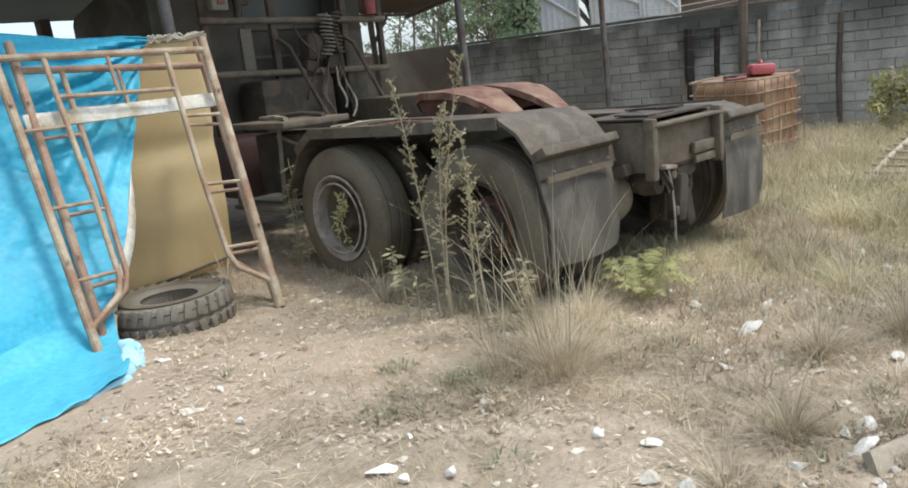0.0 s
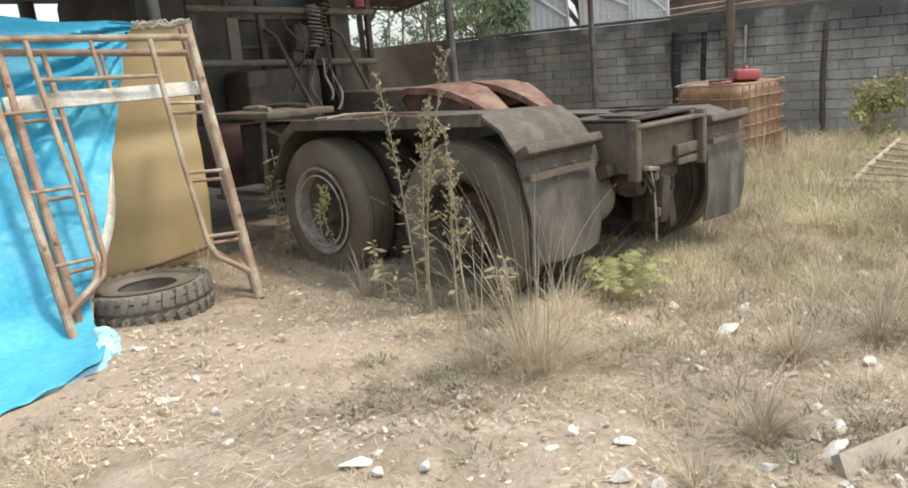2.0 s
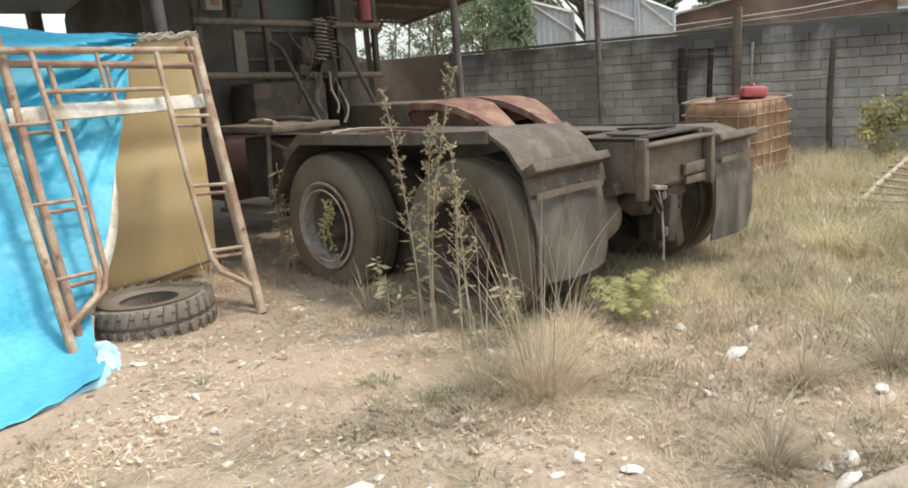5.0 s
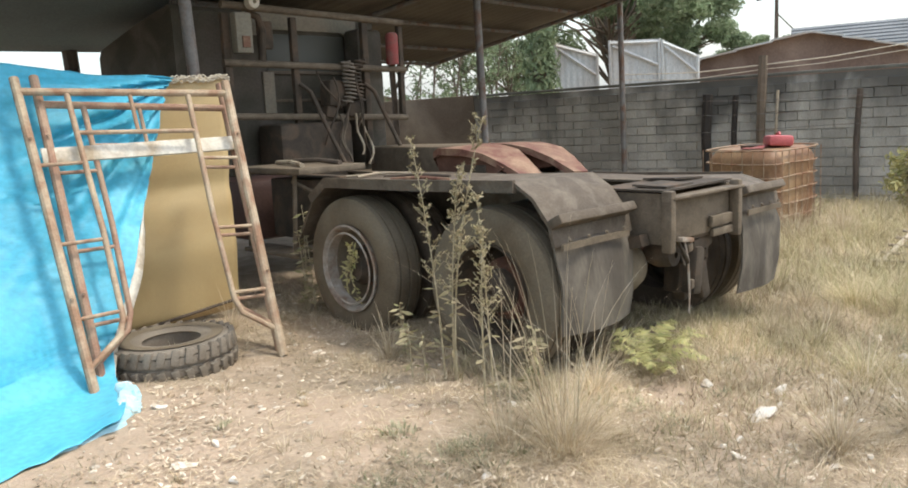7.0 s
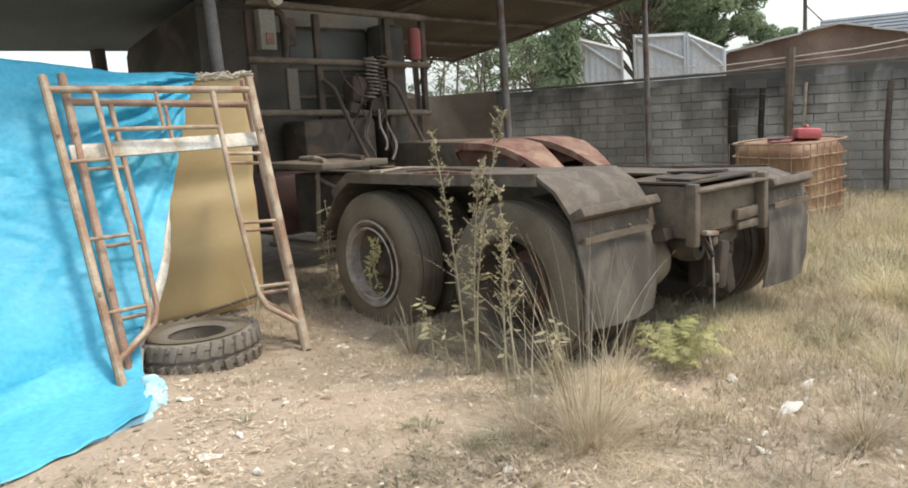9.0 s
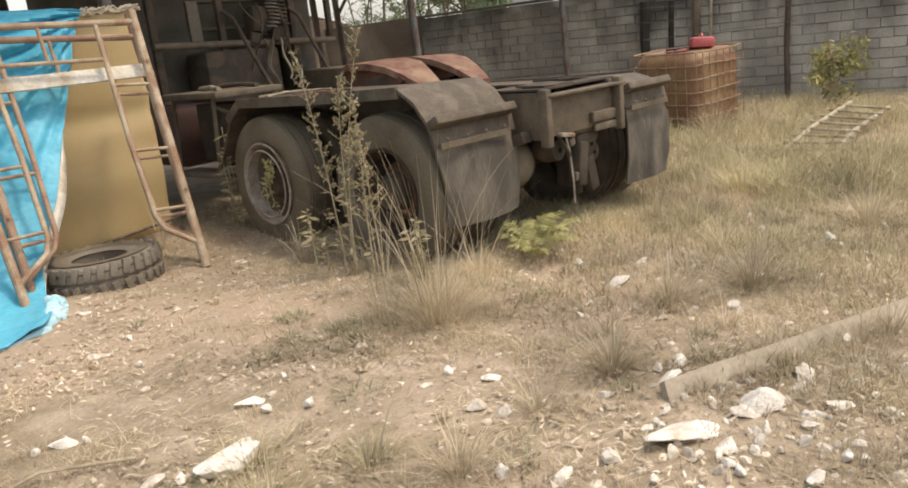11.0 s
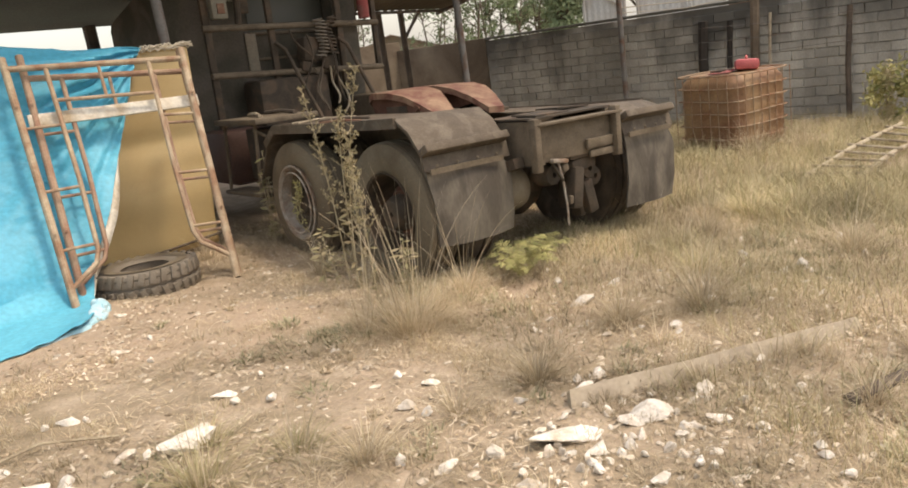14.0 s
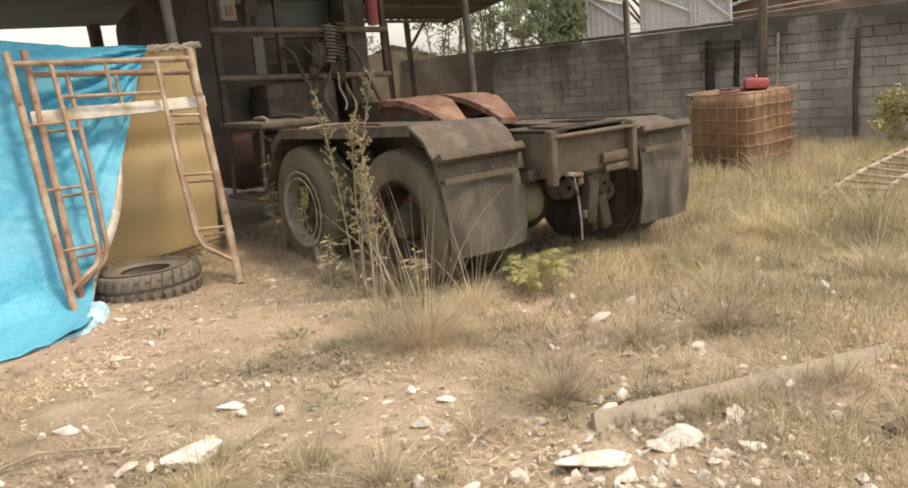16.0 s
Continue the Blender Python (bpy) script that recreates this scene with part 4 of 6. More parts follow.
sg = Geo()
for j in range(31):
    v = j / 30
    for i in range(25):
        u = i / 24
        x = -1.62 + (1.62 - 0.44) * u - 0.10 * v * u
        y = 2.86 + 0.02 * noise.noise((u * 2.5, v * 3, 9)) + 0.035 * math.exp(-((v - 0.45) / 0.05) ** 2) - 0.03 * math.exp(-((v - 0.72) / 0.10) ** 2) - 0.05 * v
        sg.v.append((x, y, 1.79 + (0.03 - 1.79) * v + 0.01 * u))
sg.f = [(j * 25 + i, j * 25 + i + 1, (j + 1) * 25 + i + 1, (j + 1) * 25 + i) for j in range(30) for i in range(24)]
canvas = whole("canvas_sheet", sg, M["sheet"], "mustard tan sheet hung beside the blue tarpaulin", "sheet")
canvas.modifiers.new("thickness", "SOLIDIFY").thickness = 0.006
whole("fence_rail", Geo().tube([(-1.6, 2.78, 0.02), (-0.9, 2.76, 0.09), (-0.42, 2.78, 0.13)], 0.012, 7), M["dark_timber"], "thin dark rod along the foot of the tan sheet", "rod")
rp = Geo()
for k in range(7):
    q = random.uniform(0, 6)
    rp.tube([(-0.86 + 0.46 * i / 14, 2.825 + 0.02 * math.sin(q + i * 0.9), 1.79 + 0.018 * math.sin(q * 2 + i * (0.7 + 0.1 * k)) + 0.012 * math.sin(i * 2.1 + k)) for i in range(15)], 0.006, 5)
whole("rope_tangle", rp, M["rope"], "tangle of pale rope tied along the top of the tan sheet", "rope")

lt = thing("loose_tyre", pose(-1.37, 1.95, ground_z(-1.37, 1.95) + 0.075, 0, 91.5, 25), "worn lugged lorry tyre lying flat on the soil below the scaffold", "tyre")
part("tyre_body", tyre_geo(0.21, 0.375, 0.175), M["rubber_tread"], lt, "black worn casing")
lugs_on(lt, 0.21, 0.375, 30, 0.022, M["rubber_tread"])
part("tyre_wall_ring", Geo().lathe([(-0.106, 0.24), (-0.113, 0.28), (-0.110, 0.315), (-0.096, 0.28)], (0, 0, 0), "x", 40), M["rubber"], lt, "dusty raised ring on the side wall")

# ---- caged tank ----
TOTE = pose(6.03, 2.11, -0.34, 0, 0, -4)
tote = thing("caged_tank", TOTE, "stained orange plastic tank in a rusty wire cage", "tank")
body = Geo()
for j in range(25):
    z = 0.06 + 0.95 * j / 24
    q = abs(2 * j / 24 - 1)
    k = 1.0 - 0.16 * max(0.0, q - 0.80) / 0.20 + 0.010 * math.sin(j * math.pi / 3)
    for i in range(64):
        a = 2 * math.pi * i / 64
        c, d = math.cos(a), math.sin(a)
        e = (abs(c) ** 6 + abs(d) ** 6) ** (-1 / 6)
        body.v.append((0.485 * k * c * e, 0.475 * k * d * e, z))
body.f = [(j * 64 + i, j * 64 + (i + 1) % 64, (j + 1) * 64 + (i + 1) % 64, (j + 1) * 64 + i) for j in range(24) for i in range(64)] + [tuple(range(63, -1, -1)), tuple(range(24 * 64, 25 * 64))]
part("tank_body", body, M["tote"], tote, "stained amber plastic body")
part("pallet", Geo().box((0, 0, 0.03), (0.98, 0.96, 0.05)).box((-0.38, 0, 0.0), (0.12, 0.98, 0.10)).box((0.38, 0, 0.0), (0.12, 0.98, 0.10)), M["dark_timber"], tote)
hx, hy = 0.50, 0.49


def hoop(z, bow):
    pts = []
    for i in range(49):
        a = 2 * math.pi * i / 48
        c, d = math.cos(a), math.sin(a)
        e = (abs(c) ** 9 + abs(d) ** 9) ** (-1 / 9)
        pts.append((hx * c * e, hy * d * e, z + bow * math.sin(3 * a + z * 9)))
    return pts


for i in range(7):
    top = i == 6
    part("cage_hoop", Geo().tube(hoop(0.07 + i * 0.156, 0.006), 0.012 if top else 0.009, 6), M["cage"], tote)
for i in range(8):
    x = -hx * 0.96 + 2 * hx * 0.96 * i / 7
    for y in (-hy, hy):
        part("cage_bar", Geo().tube([(x, y, 0.05), (x + 0.008 * math.sin(i * 5), y * 1.01, 0.5), (x, y, 1.01)], 0.0065, 6), M["cage"], tote)
for i in range(1, 7):
    y = -hy + 2 * hy * i / 7
    for x in (-hx, hx):
        part("cage_bar", Geo().tube([(x, y, 0.05), (x * 1.01, y + 0.008 * math.sin(i * 4), 0.5), (x, y, 1.01)], 0.0065, 6), M["cage"], tote)
part("filler_cap", Geo().lathe([(0, 0.01), (0, 0.13), (0.05, 0.13), (0.06, 0.01)], (-0.12, 0.05, 1.0), "z", 20), M["dark"], tote)
can = thing("jerry_can", pose(6.10, 1.93, 0.672, 0, 8, 38), "faded red plastic can lying on the caged tank", "can")
part("can_body", Geo().box((0, 0, 0.07), (0.46, 0.28, 0.13), (4, -4, 0), bevel=0.04), M["red"], can)
part("can_handle", Geo().tube([(-0.10, 0, 0.135), (-0.08, 0, 0.165), (0.06, 0, 0.165), (0.09, 0, 0.135)], 0.014, 8), M["red"], can)
part("air_tank", Geo().lathe([(-0.30, 0.01), (-0.30, 0.15), (-0.02, 0.165), (0.0, 0.168), (0.06, 0.15), (0.10, 0.10), (0.115, 0.01)], (0.83, 0.12, 0.455), "x", 30), M["rubber"], lorry, "dusty round air tank with a dished end")
rag = Geo()
for j in range(9):
    for i in range(13):
        x, y = -0.20 + 0.40 * i / 12, -0.13 + 0.26 * j / 8
        rag.v.append((x + 0.03 * noise.noise((x * 6, y * 6, 1)), y + 0.03 * noise.noise((x * 6, y * 6, 4)), 0.012 + 0.045 * abs(noise.noise((x * 7, y * 7, 2)))))
rag.f = [(j * 13 + i, j * 13 + i + 1, (j + 1) * 13 + i + 1, (j + 1) * 13 + i) for j in range(8) for i in range(12)]
whole("cloth_rag", rag, M["dull_red"], "crumpled faded red cloth spread on the caged tank", "cloth", place=pose(5.86, 2.10, 0.670, 0, 0, 20)).modifiers.new("thickness", "SOLIDIFY").thickness = 0.004
part("torn_strap", Geo().tube([(0.99, -0.22, 0.63), (1.01, -0.235, 0.50), (1.045, -0.225, 0.30), (1.05, -0.22, 0.16)], 0.008, 6), M["rim"], lorry, "pale torn strap hanging down")
part("shackle", Geo().box((1.0, -0.22, 0.625), (0.16, 0.05, 0.03), (0, 8, 4), 0.01), M["rim"], lorry, "pale dusty shackle")
part("buckle", Geo().box((1.06, -0.21, 0.57), (0.06, 0.04, 0.06), (0, -12, 0), 0.015), M["chassis"], lorry)
part("buckle", Geo().box((1.11, -0.20, 0.33), (0.04, 0.03, 0.06), (0, 5, 0), 0.01), M["chassis"], lorry)
part("draw_bar", Geo().box((1.20, -0.16, 0.40), (0.10, 0.10, 0.30), (0, 9, 0), 0.02).box((1.30, -0.12, 0.56), (0.26, 0.12, 0.10), (0, -8, 4), 0.02).box((1.40, -0.10, 0.30), (0.10, 0.08, 0.26), (0, -14, 0), 0.02), M["dark"], lorry, "dark broken draw gear")
for x, y, z in ((1.02, -0.05, 0.52), (1.42, -0.02, 0.50), (1.55, 0.05, 0.42)):
    part("brake_chamber", Geo().lathe([(-0.10, 0.02), (-0.09, 0.07), (0.0, 0.085), (0.02, 0.085), (0.10, 0.06), (0.12, 0.02)], (x, y, z), "y", 18), M["dark"], lorry)
part("hanger", Geo().box((1.34, -0.12, 0.42), (0.10, 0.12, 0.42), (0, 6, 0), 0.02).box((1.48, -0.06, 0.36), (0.08, 0.10, 0.50), (0, -5, 10), 0.02), M["dark"], lorry, "dark steel spring hanger").location = (0, 0.16, 0)
part("air_line", Geo().tube([(0.95, -0.2, 0.62), (1.0, -0.24, 0.5), (1.06, -0.2, 0.42), (1.12, -0.12, 0.5), (1.2, -0.15, 0.6)], 0.012, 6), M["dark"], lorry)

# ---- distance: sheds, fence panels, trees, pole ----
def corrugated(name, a, b, z0, top_a, top_b, label, pitch=0.16):
    """An upright corrugated sheet from a to b in plan, with a sloping top."""
    a, b = Vector((*a, 0)), Vector((*b, 0))
    d = (b - a)
    n = max(8, int(d.length / (pitch / 4)))
    nrm = Vector((-d.y, d.x, 0)).normalized()
    ob = thing(name, Matrix.Translation((a.x, a.y, 0)), label, "fence", "zinc sheet fences")
    g = Geo()
    for i in range(n + 1):
        p = d * (i / n) + nrm * (0.010 * math.sin(2 * math.pi * i / 4))
        t = top_a + (top_b - top_a) * i / n
        g.v += [(p.x, p.y, z0), (p.x, p.y, t)]
    g.f = [(2 * i, 2 * i + 2, 2 * i + 3, 2 * i + 1) for i in range(n)]
    part("sheet_panel", g, M["zinc"], ob)
    off = -nrm * 0.07 if nrm.dot(Vector((-0.8, -0.6, 0))) < 0 else nrm * 0.07
    for u0, v0, u1, v1 in ((0.02, 0, 0.02, 1), (0.98, 0, 0.98, 1), (0.02, 0.95, 0.98, 0.95), (0.08, 0.9, 0.95, 0.55)):
        lo0, lo1 = top_a + (top_b - top_a) * u0, top_a + (top_b - top_a) * u1
        zz = lambda v, t: 1.2 + (t - 1.2) * v if v else z0
        part("brace", Geo().tube([d * u0 + off + Vector((0, 0, zz(v0, lo0))), d * u1 + off + Vector((0, 0, zz(v1, lo1)))], 0.045, 5), M["zinc"], ob)
    return ob


corrugated("sheet_fence", (13.3, 12.15), (14.05, 11.28), -0.5, 2.85, 2.45, "pale weathered zinc sheet panel with a diagonal brace")
corrugated("sheet_fence", (14.25, 11.05), (15.05, 9.95), -0.5, 2.78, 2.72, "pale weathered zinc sheet panel on a timber frame")
corrugated("sheet_fence", (15.07, 9.92), (15.62, 9.16), -0.5, 2.70, 2.22, "pale bluish zinc sheet panel with a sloping top")


def gable_house(name, a, b, z_eave_a, z_eave_b, apex_u, z_apex, depth, wall_mat, roof_mat, label, courses):
    """A house whose gable end runs from a to b; its roof goes back by depth."""
    a, b = Vector((*a, 0)), Vector((*b, 0))
    d = b - a
    back = Vector((-d.y, d.x, 0)).normalized()
    if back.dot(Vector((0.8, 0.6, 0))) < 0:
        back = -back
    ob = thing(name, Matrix.Translation(a), label, "building")
    ap = d * apex_u
    pts = [Vector((0, 0, -0.6)), d + Vector((0, 0, -0.6)), d + Vector((0, 0, z_eave_b)), ap + Vector((0, 0, z_apex)), Vector((0, 0, z_eave_a))]
    g = Geo().add(pts + [p + back * depth for p in pts], [(0, 1, 2, 3, 4), (9, 8, 7, 6, 5), (0, 5, 6, 1), (1, 6, 7, 2), (4, 9, 5, 0)])
    part("wall", g, wall_mat, ob, smooth=False)
    for e, ze, s in ((Vector((0, 0, 0)), z_eave_a, -1), (d, z_eave_b, 1)):
        lo = e + Vector((0, 0, ze)) + d.normalized() * s * 0.35 - Vector((0, 0, 0.08))
        hi = ap + Vector((0, 0, z_apex + 0.04))
        g = Geo()
        for c in range(courses):
            p0, p1 = hi.lerp(lo, c / courses), hi.lerp(lo, (c + 1.05) / courses)
            lift0, lift1 = Vector((0, 0, 0.0)), Vector((0, 0, 0.035))
            f, k = -back * 0.35, back * (depth + 0.3)
            g.add([p0 + f + lift0, p1 + f + lift1, p1 + k + lift1, p0 + k + lift0, p0 + f + lift0 - Vector((0, 0, 0.05)), p1 + f + lift1 - Vector((0, 0, 0.05)), p1 + k + lift1 - Vector((0, 0, 0.05)), p0 + k + lift0 - Vector((0, 0, 0.05))], [(0, 1, 2, 3), (7, 6, 5, 4), (0, 4, 5, 1), (1, 5, 6, 2), (2, 6, 7, 3), (3, 7, 4, 0)])
        part("roof", g, roof_mat, ob, smooth=False)
    return ob


# the brown roof is given pale zinc so its edges read as sunlit
gable_house("shed", (17.02, 10.66), (19.9, 5.2), 2.06, 1.95, 0.56, 2.62, 6, M["brown_roof"], M["zinc"], "low brown timber shed behind the block wall, roof coloured pale for sunlit edges", 4)
# the long grey roof shows its slope, with its ridge across the view
gh = thing("house", pose(27.2, 13.3, 0), "long low house with a grey tiled roof", "building")
e0, e1, bk = Vector((-1.6, -1.5, 1.75)), Vector((2.2, -9.9, 1.75)), Vector((0.9, 0.42, 0))
for c in range(12):
    p = lambda e, k: e + bk * (k * 0.28) + Vector((0, 0, k * 0.135))
    a0, a1, b0, b1 = p(e0, c), p(e1, c), p(e0, c + 1.05), p(e1, c + 1.05)
    up = Vector((0, 0, 0.05))
    g = Geo().add([a0 + up, a1 + up, b1, b0, a0, a1, b1 - up, b0 - up], [(0, 1, 2, 3), (4, 7, 6, 5), (0, 4, 5, 1), (2, 6, 7, 3), (1, 5, 6, 2), (0, 3, 7, 4)])
    part("roof_course", g, M["grey_roof"], gh, smooth=False)
part("wall", Geo().add([e0 + bk * 0.5 - Vector((0, 0, 2.3)), e1 + bk * 0.5 - Vector((0, 0, 2.3)), e1 + bk * 0.5, e0 + bk * 0.5, e0 + bk * 3.2 - Vector((0, 0, 2.3)), e1 + bk * 3.2 - Vector((0, 0, 2.3)), e1 + bk * 3.2 + Vector((0, 0, 1.3)), e0 + bk * 3.2 + Vector((0, 0, 1.3))], [(0, 1, 2, 3), (4, 7, 6, 5), (0, 4, 5, 1), (1, 5, 6, 2), (2, 6, 7, 3), (3, 7, 4, 0)]), M["plaster"], gh, smooth=False)
gable_house("cottage", (13.0, 26.0), (16.0, 24.0), 1.75, 1.70, 0.5, 2.35, 5, M["cab_pale"], M["brown_roof"], "small pale cottage with a brown roof beyond the wall", 3)
pole = thing("power_pole", pose(32.5, 15.9, -0.5), "dark power pole with a crossarm and a slanting stay", "power pole")
part("pole", Geo().tube([(0, 0, 0), (0, 0, 6.1)], 0.12, 8, 0.08), M["dark_timber"], pole)
part("crossarm", Geo().tube([(-0.45, 0.75, 5.55), (0.55, -0.9, 5.75)], 0.05, 6), M["dark_timber"], pole)
part("stay", Geo().tube([(0, 0, 4.9), (0.7, -1.15, 3.4)], 0.03, 5), M["dark_timber"], pole)
for u in (-0.8, 0.0, 0.85):
    part("insulator", Geo().tube([(u * 0.5, -u * 0.85, 5.68), (u * 0.5, -u * 0.85, 5.95)], 0.06, 6), M["dark_timber"], pole)


def leaf_cloud(rng, blobs, count, size, flat=0.5):
    """Many small leaves filled into uneven blobs (centre, radius). Returns vertices and faces."""
    blobs = np.array(blobs, float)
    w = blobs[:, 3] ** 2
    pick = rng.choice(len(blobs), count, p=w / w.sum())
    d = rng.normal(size=(count, 3))
    d /= np.linalg.norm(d, axis=1)[:, None]
    r = blobs[pick, 3] * 1.3 * rng.uniform(0.03, 1.0, count) ** 0.45
    c = blobs[pick, :3] + d * r[:, None] * np.array([1, 1, 0.75])
    n = d + rng.normal(scale=flat, size=(count, 3))
    n /= np.linalg.norm(n, axis=1)[:, None]
    a = np.cross(n, rng.normal(size=(count, 3)))
    a /= np.linalg.norm(a, axis=1)[:, None]
    b = np.cross(n, a)
    s = size * rng.uniform(0.6, 1.3, count)[:, None]
    v = np.stack([c - a * s, c + b * s * 0.45 + n * s * 0.1, c + a * s, c - b * s * 0.45 + n * s * 0.1], 1).reshape(-1, 3)
    f = np.arange(count * 4).reshape(-1, 4)
    return v.tolist(), f.tolist()


def raw(name, v, f, material):
    me = bpy.data.meshes.new(name)
    me.from_pydata(v, [], f)
    me.materials.append(material)
    return me


def tree(x, y, h, crown_z, spread, leaves, seed, label, size=0.16, blobs_n=22, clump=(0.13, 0.30)):
    rng = np.random.default_rng(seed)
    ob = thing("tree", pose(x, y, -0.5), label, "tree", "trees beyond the wall")
    g = Geo().tube([(0, 0, 0), (0.1, 0.05, h * 0.3), (0.05, 0.15, h * 0.6), (0.1, 0.1, h * 0.85)], 0.05 * h ** 0.7, 8, 0.03)
    blobs = []
    for i in range(blobs_n):
        a, q = rng.uniform(0, 6.28), rng.uniform(0.1, 1.0) ** 0.6
        z = crown_z + rng.uniform(-0.55, 0.75) * spread * (1.1 - 0.5 * q)
        c = (math.cos(a) * spread * q, math.sin(a) * spread * q, z)
        blobs.append((*c, spread * rng.uniform(*clump)))
        if i % 2 == 0:
            g.tube([(0.06, 0.1, h * rng.uniform(0.3, 0.6)), (c[0] * 0.5, c[1] * 0.5, (h * 0.45 + c[2]) / 2 + 0.2), c], 0.05, 5, 0.012)
    part("trunk", g, M["bark"], ob)
    v, f = leaf_cloud(rng, blobs, leaves, size)
    cr = new("crown", raw("crown", v, f, M["hazed_leaf"]))
    cr.parent = ob
    return ob


tree(17.9, 13.9, 6.8, 5.1, 3.7, 60000, 1, "broad dark green leafy tree beyond the wall", 0.075, 80, (0.07, 0.19))
tree(22.0, 14.5, 5.6, 4.1, 2.4, 30000, 2, "leafy green tree standing behind the sheds", 0.075, 60, (0.08, 0.20))
tree(28.1, 14.6, 4.0, 3.0, 1.5, 9000, 13, "small hazy green bush beyond the sheds", 0.075, 30, (0.10, 0.22))
tree(14.9, 15.4, 4.2, 3.0, 1.45, 9000, 3, "smaller loose green tree beyond the wall", 0.06, 44, (0.08, 0.18))


def sapling(x, y, h, stems, seed, leaves):
    """A thin half-bare tree: a few bent stems, fine twigs and sparse hanging leaves."""
    r = np.random.default_rng(seed)
    ob = thing("sapling", pose(x, y, -0.6), "thin half-bare sapling with fine twigs beyond the wall", "tree", "saplings beyond the wall")
    g, ends = Geo(), []
    for i in range(stems):
        bx, by = r.normal(0, 0.22), r.normal(0, 0.22)
        tx, ty = bx + r.normal(0, 0.45), by + r.normal(0, 0.45)
        at = lambda q: Vector((bx + (tx - bx) * q + 0.06 * math.sin(7 * q + i), by + (ty - by) * q, h * q))
        g.tube([at(q / 7) for q in range(8)], 0.04, 6, 0.010)
        for k in range(16):
            q = r.uniform(0.35, 0.98)
            a, ln = r.uniform(0, 6.28), r.uniform(0.35, 1.0) * (1.25 - q)
            tip = at(q) + Vector((math.cos(a) * ln, math.sin(a) * ln, ln * r.uniform(0.2, 0.9)))
            g.tube([at(q), at(q).lerp(tip, 0.5) + Vector((0, 0, 0.05)), tip], 0.012, 4, 0.004)
            ends.append((*tip, r.uniform(0.10, 0.24)))
            for w in range(2):
                b = at(q).lerp(tip, r.uniform(0.4, 0.9))
                e = b + Vector((r.normal(0, 0.16), r.normal(0, 0.16), r.uniform(-0.10, 0.25)))
                g.tube([b, e], 0.006, 3)
    part("trunk", g, M["bark"], ob)
    lv, lf = leaf_cloud(r, ends, leaves, 0.055)
    c = new("crown", raw("crown", lv, lf, M["hazed_leaf"]))
    c.parent = ob
    return ob


for k, (x, y, h, n, lv) in enumerate(((8.3, 12.4, 3.4, 3, 700), (8.9, 11.9, 3.9, 3, 900), (10.2, 12.6, 4.2, 4, 1600), (10.6, 11.9, 3.6, 3, 1500), (7.0, 14.0, 3.2, 3, 500), (12.4, 13.4, 4.4, 3, 2200))):
    sapling(x, y, h, n, 60 + k, lv)
ivy = thing("ivy_stump", pose(11.55, 11.1, -0.6), "dark stump overgrown with green creeper behind the wall", "tree")
part("trunk", Geo().tube([(0, 0, 0), (0.05, 0, 1.8), (0, 0.05, 3.3)], 0.22, 9, 0.16), M["bark"], ivy)
v, f = leaf_cloud(np.random.default_rng(8), [(0.05, 0, 1.6 + 0.28 * k, 0.34 + 0.04 * (k % 3)) for k in range(8)], 2600, 0.085)
part("creeper", Geo().add([], []), M["hazed_leaf"], ivy).data = raw("creeper", v, f, M["hazed_leaf"])

# ---- stakes and wire before the wall ----
wire = thing("wire_fence", WALL, "old stakes and sagging wire strung before the block wall", "fence")
# the two near-black bars stand in for dark upright marks on the wall
for s, z0, z1, r, mt in ((-1.18, 0.0, 1.30, 0.080, "near_black"), (-1.62, 0.0, 1.26, 0.046, "near_black"), (-2.03, -0.4, 1.84, 0.070, "bark"), (-2.25, -0.4, 1.30, 0.022, "timber"), (-3.38, -0.4, 1.25, 0.042, "dark_timber")):
    part("stake", Geo().tube([(s, 0.12, z0 - 0.3), (s + 0.02, 0.10, (z0 + z1) / 2), (s - 0.02, 0.12, z1)], r, 7), M[mt], wire)
for k, z in enumerate((0.72, 0.98, 1.18)):
    pts = [(s, 0.18 + 0.01 * math.sin(s * 3), z + 0.03 * math.sin(s * 1.3 + k)) for s in [-3.5 + 0.25 * i for i in range(11)]]
    part("wire", Geo().tube(pts, 0.004, 4), M["post"], wire)
pts = [(1.6, 0.05, 1.74), (0.3, 0.08, 1.72), (-1.0, 0.10, 1.66), (-2.12, 0.12, 1.70), (-3.0, 0.1, 1.74), (-4.4, 0.1, 1.88), (-6.5, 0.1, 2.12)]
pts = pts[1:]
part("wire", Geo().tube(pts, 0.009, 5), M["rope"], wire)
part("wire", Geo().tube([(s + 0.1, y, z - 0.09 + 0.02 * math.sin(s * 2)) for s, y, z in pts], 0.006, 5), M["rope"], wire)

# ---- ladder on the ground, board, stones ----
lad = thing("bamboo_ladder", pose(0, 0, 0), "pale bamboo ladder lying on the grass", "ladder")
ra = [(4.05, -0.05, ground_z(4, 0) + 0.05), (5.2, 0.12, ground_z(5.2, 0) + 0.16), (6.9, 0.45, ground_z(6.9, 0) + 0.22)]
rb = [(4.28, -0.46, ground_z(4.3, 0) + 0.04), (5.2, -0.28, ground_z(5.2, 0) + 0.12), (6.9, 0.02, ground_z(6.9, 0) + 0.16)]
part("rail", Geo().tube(ra, 0.024, 8), M["bamboo"], lad)
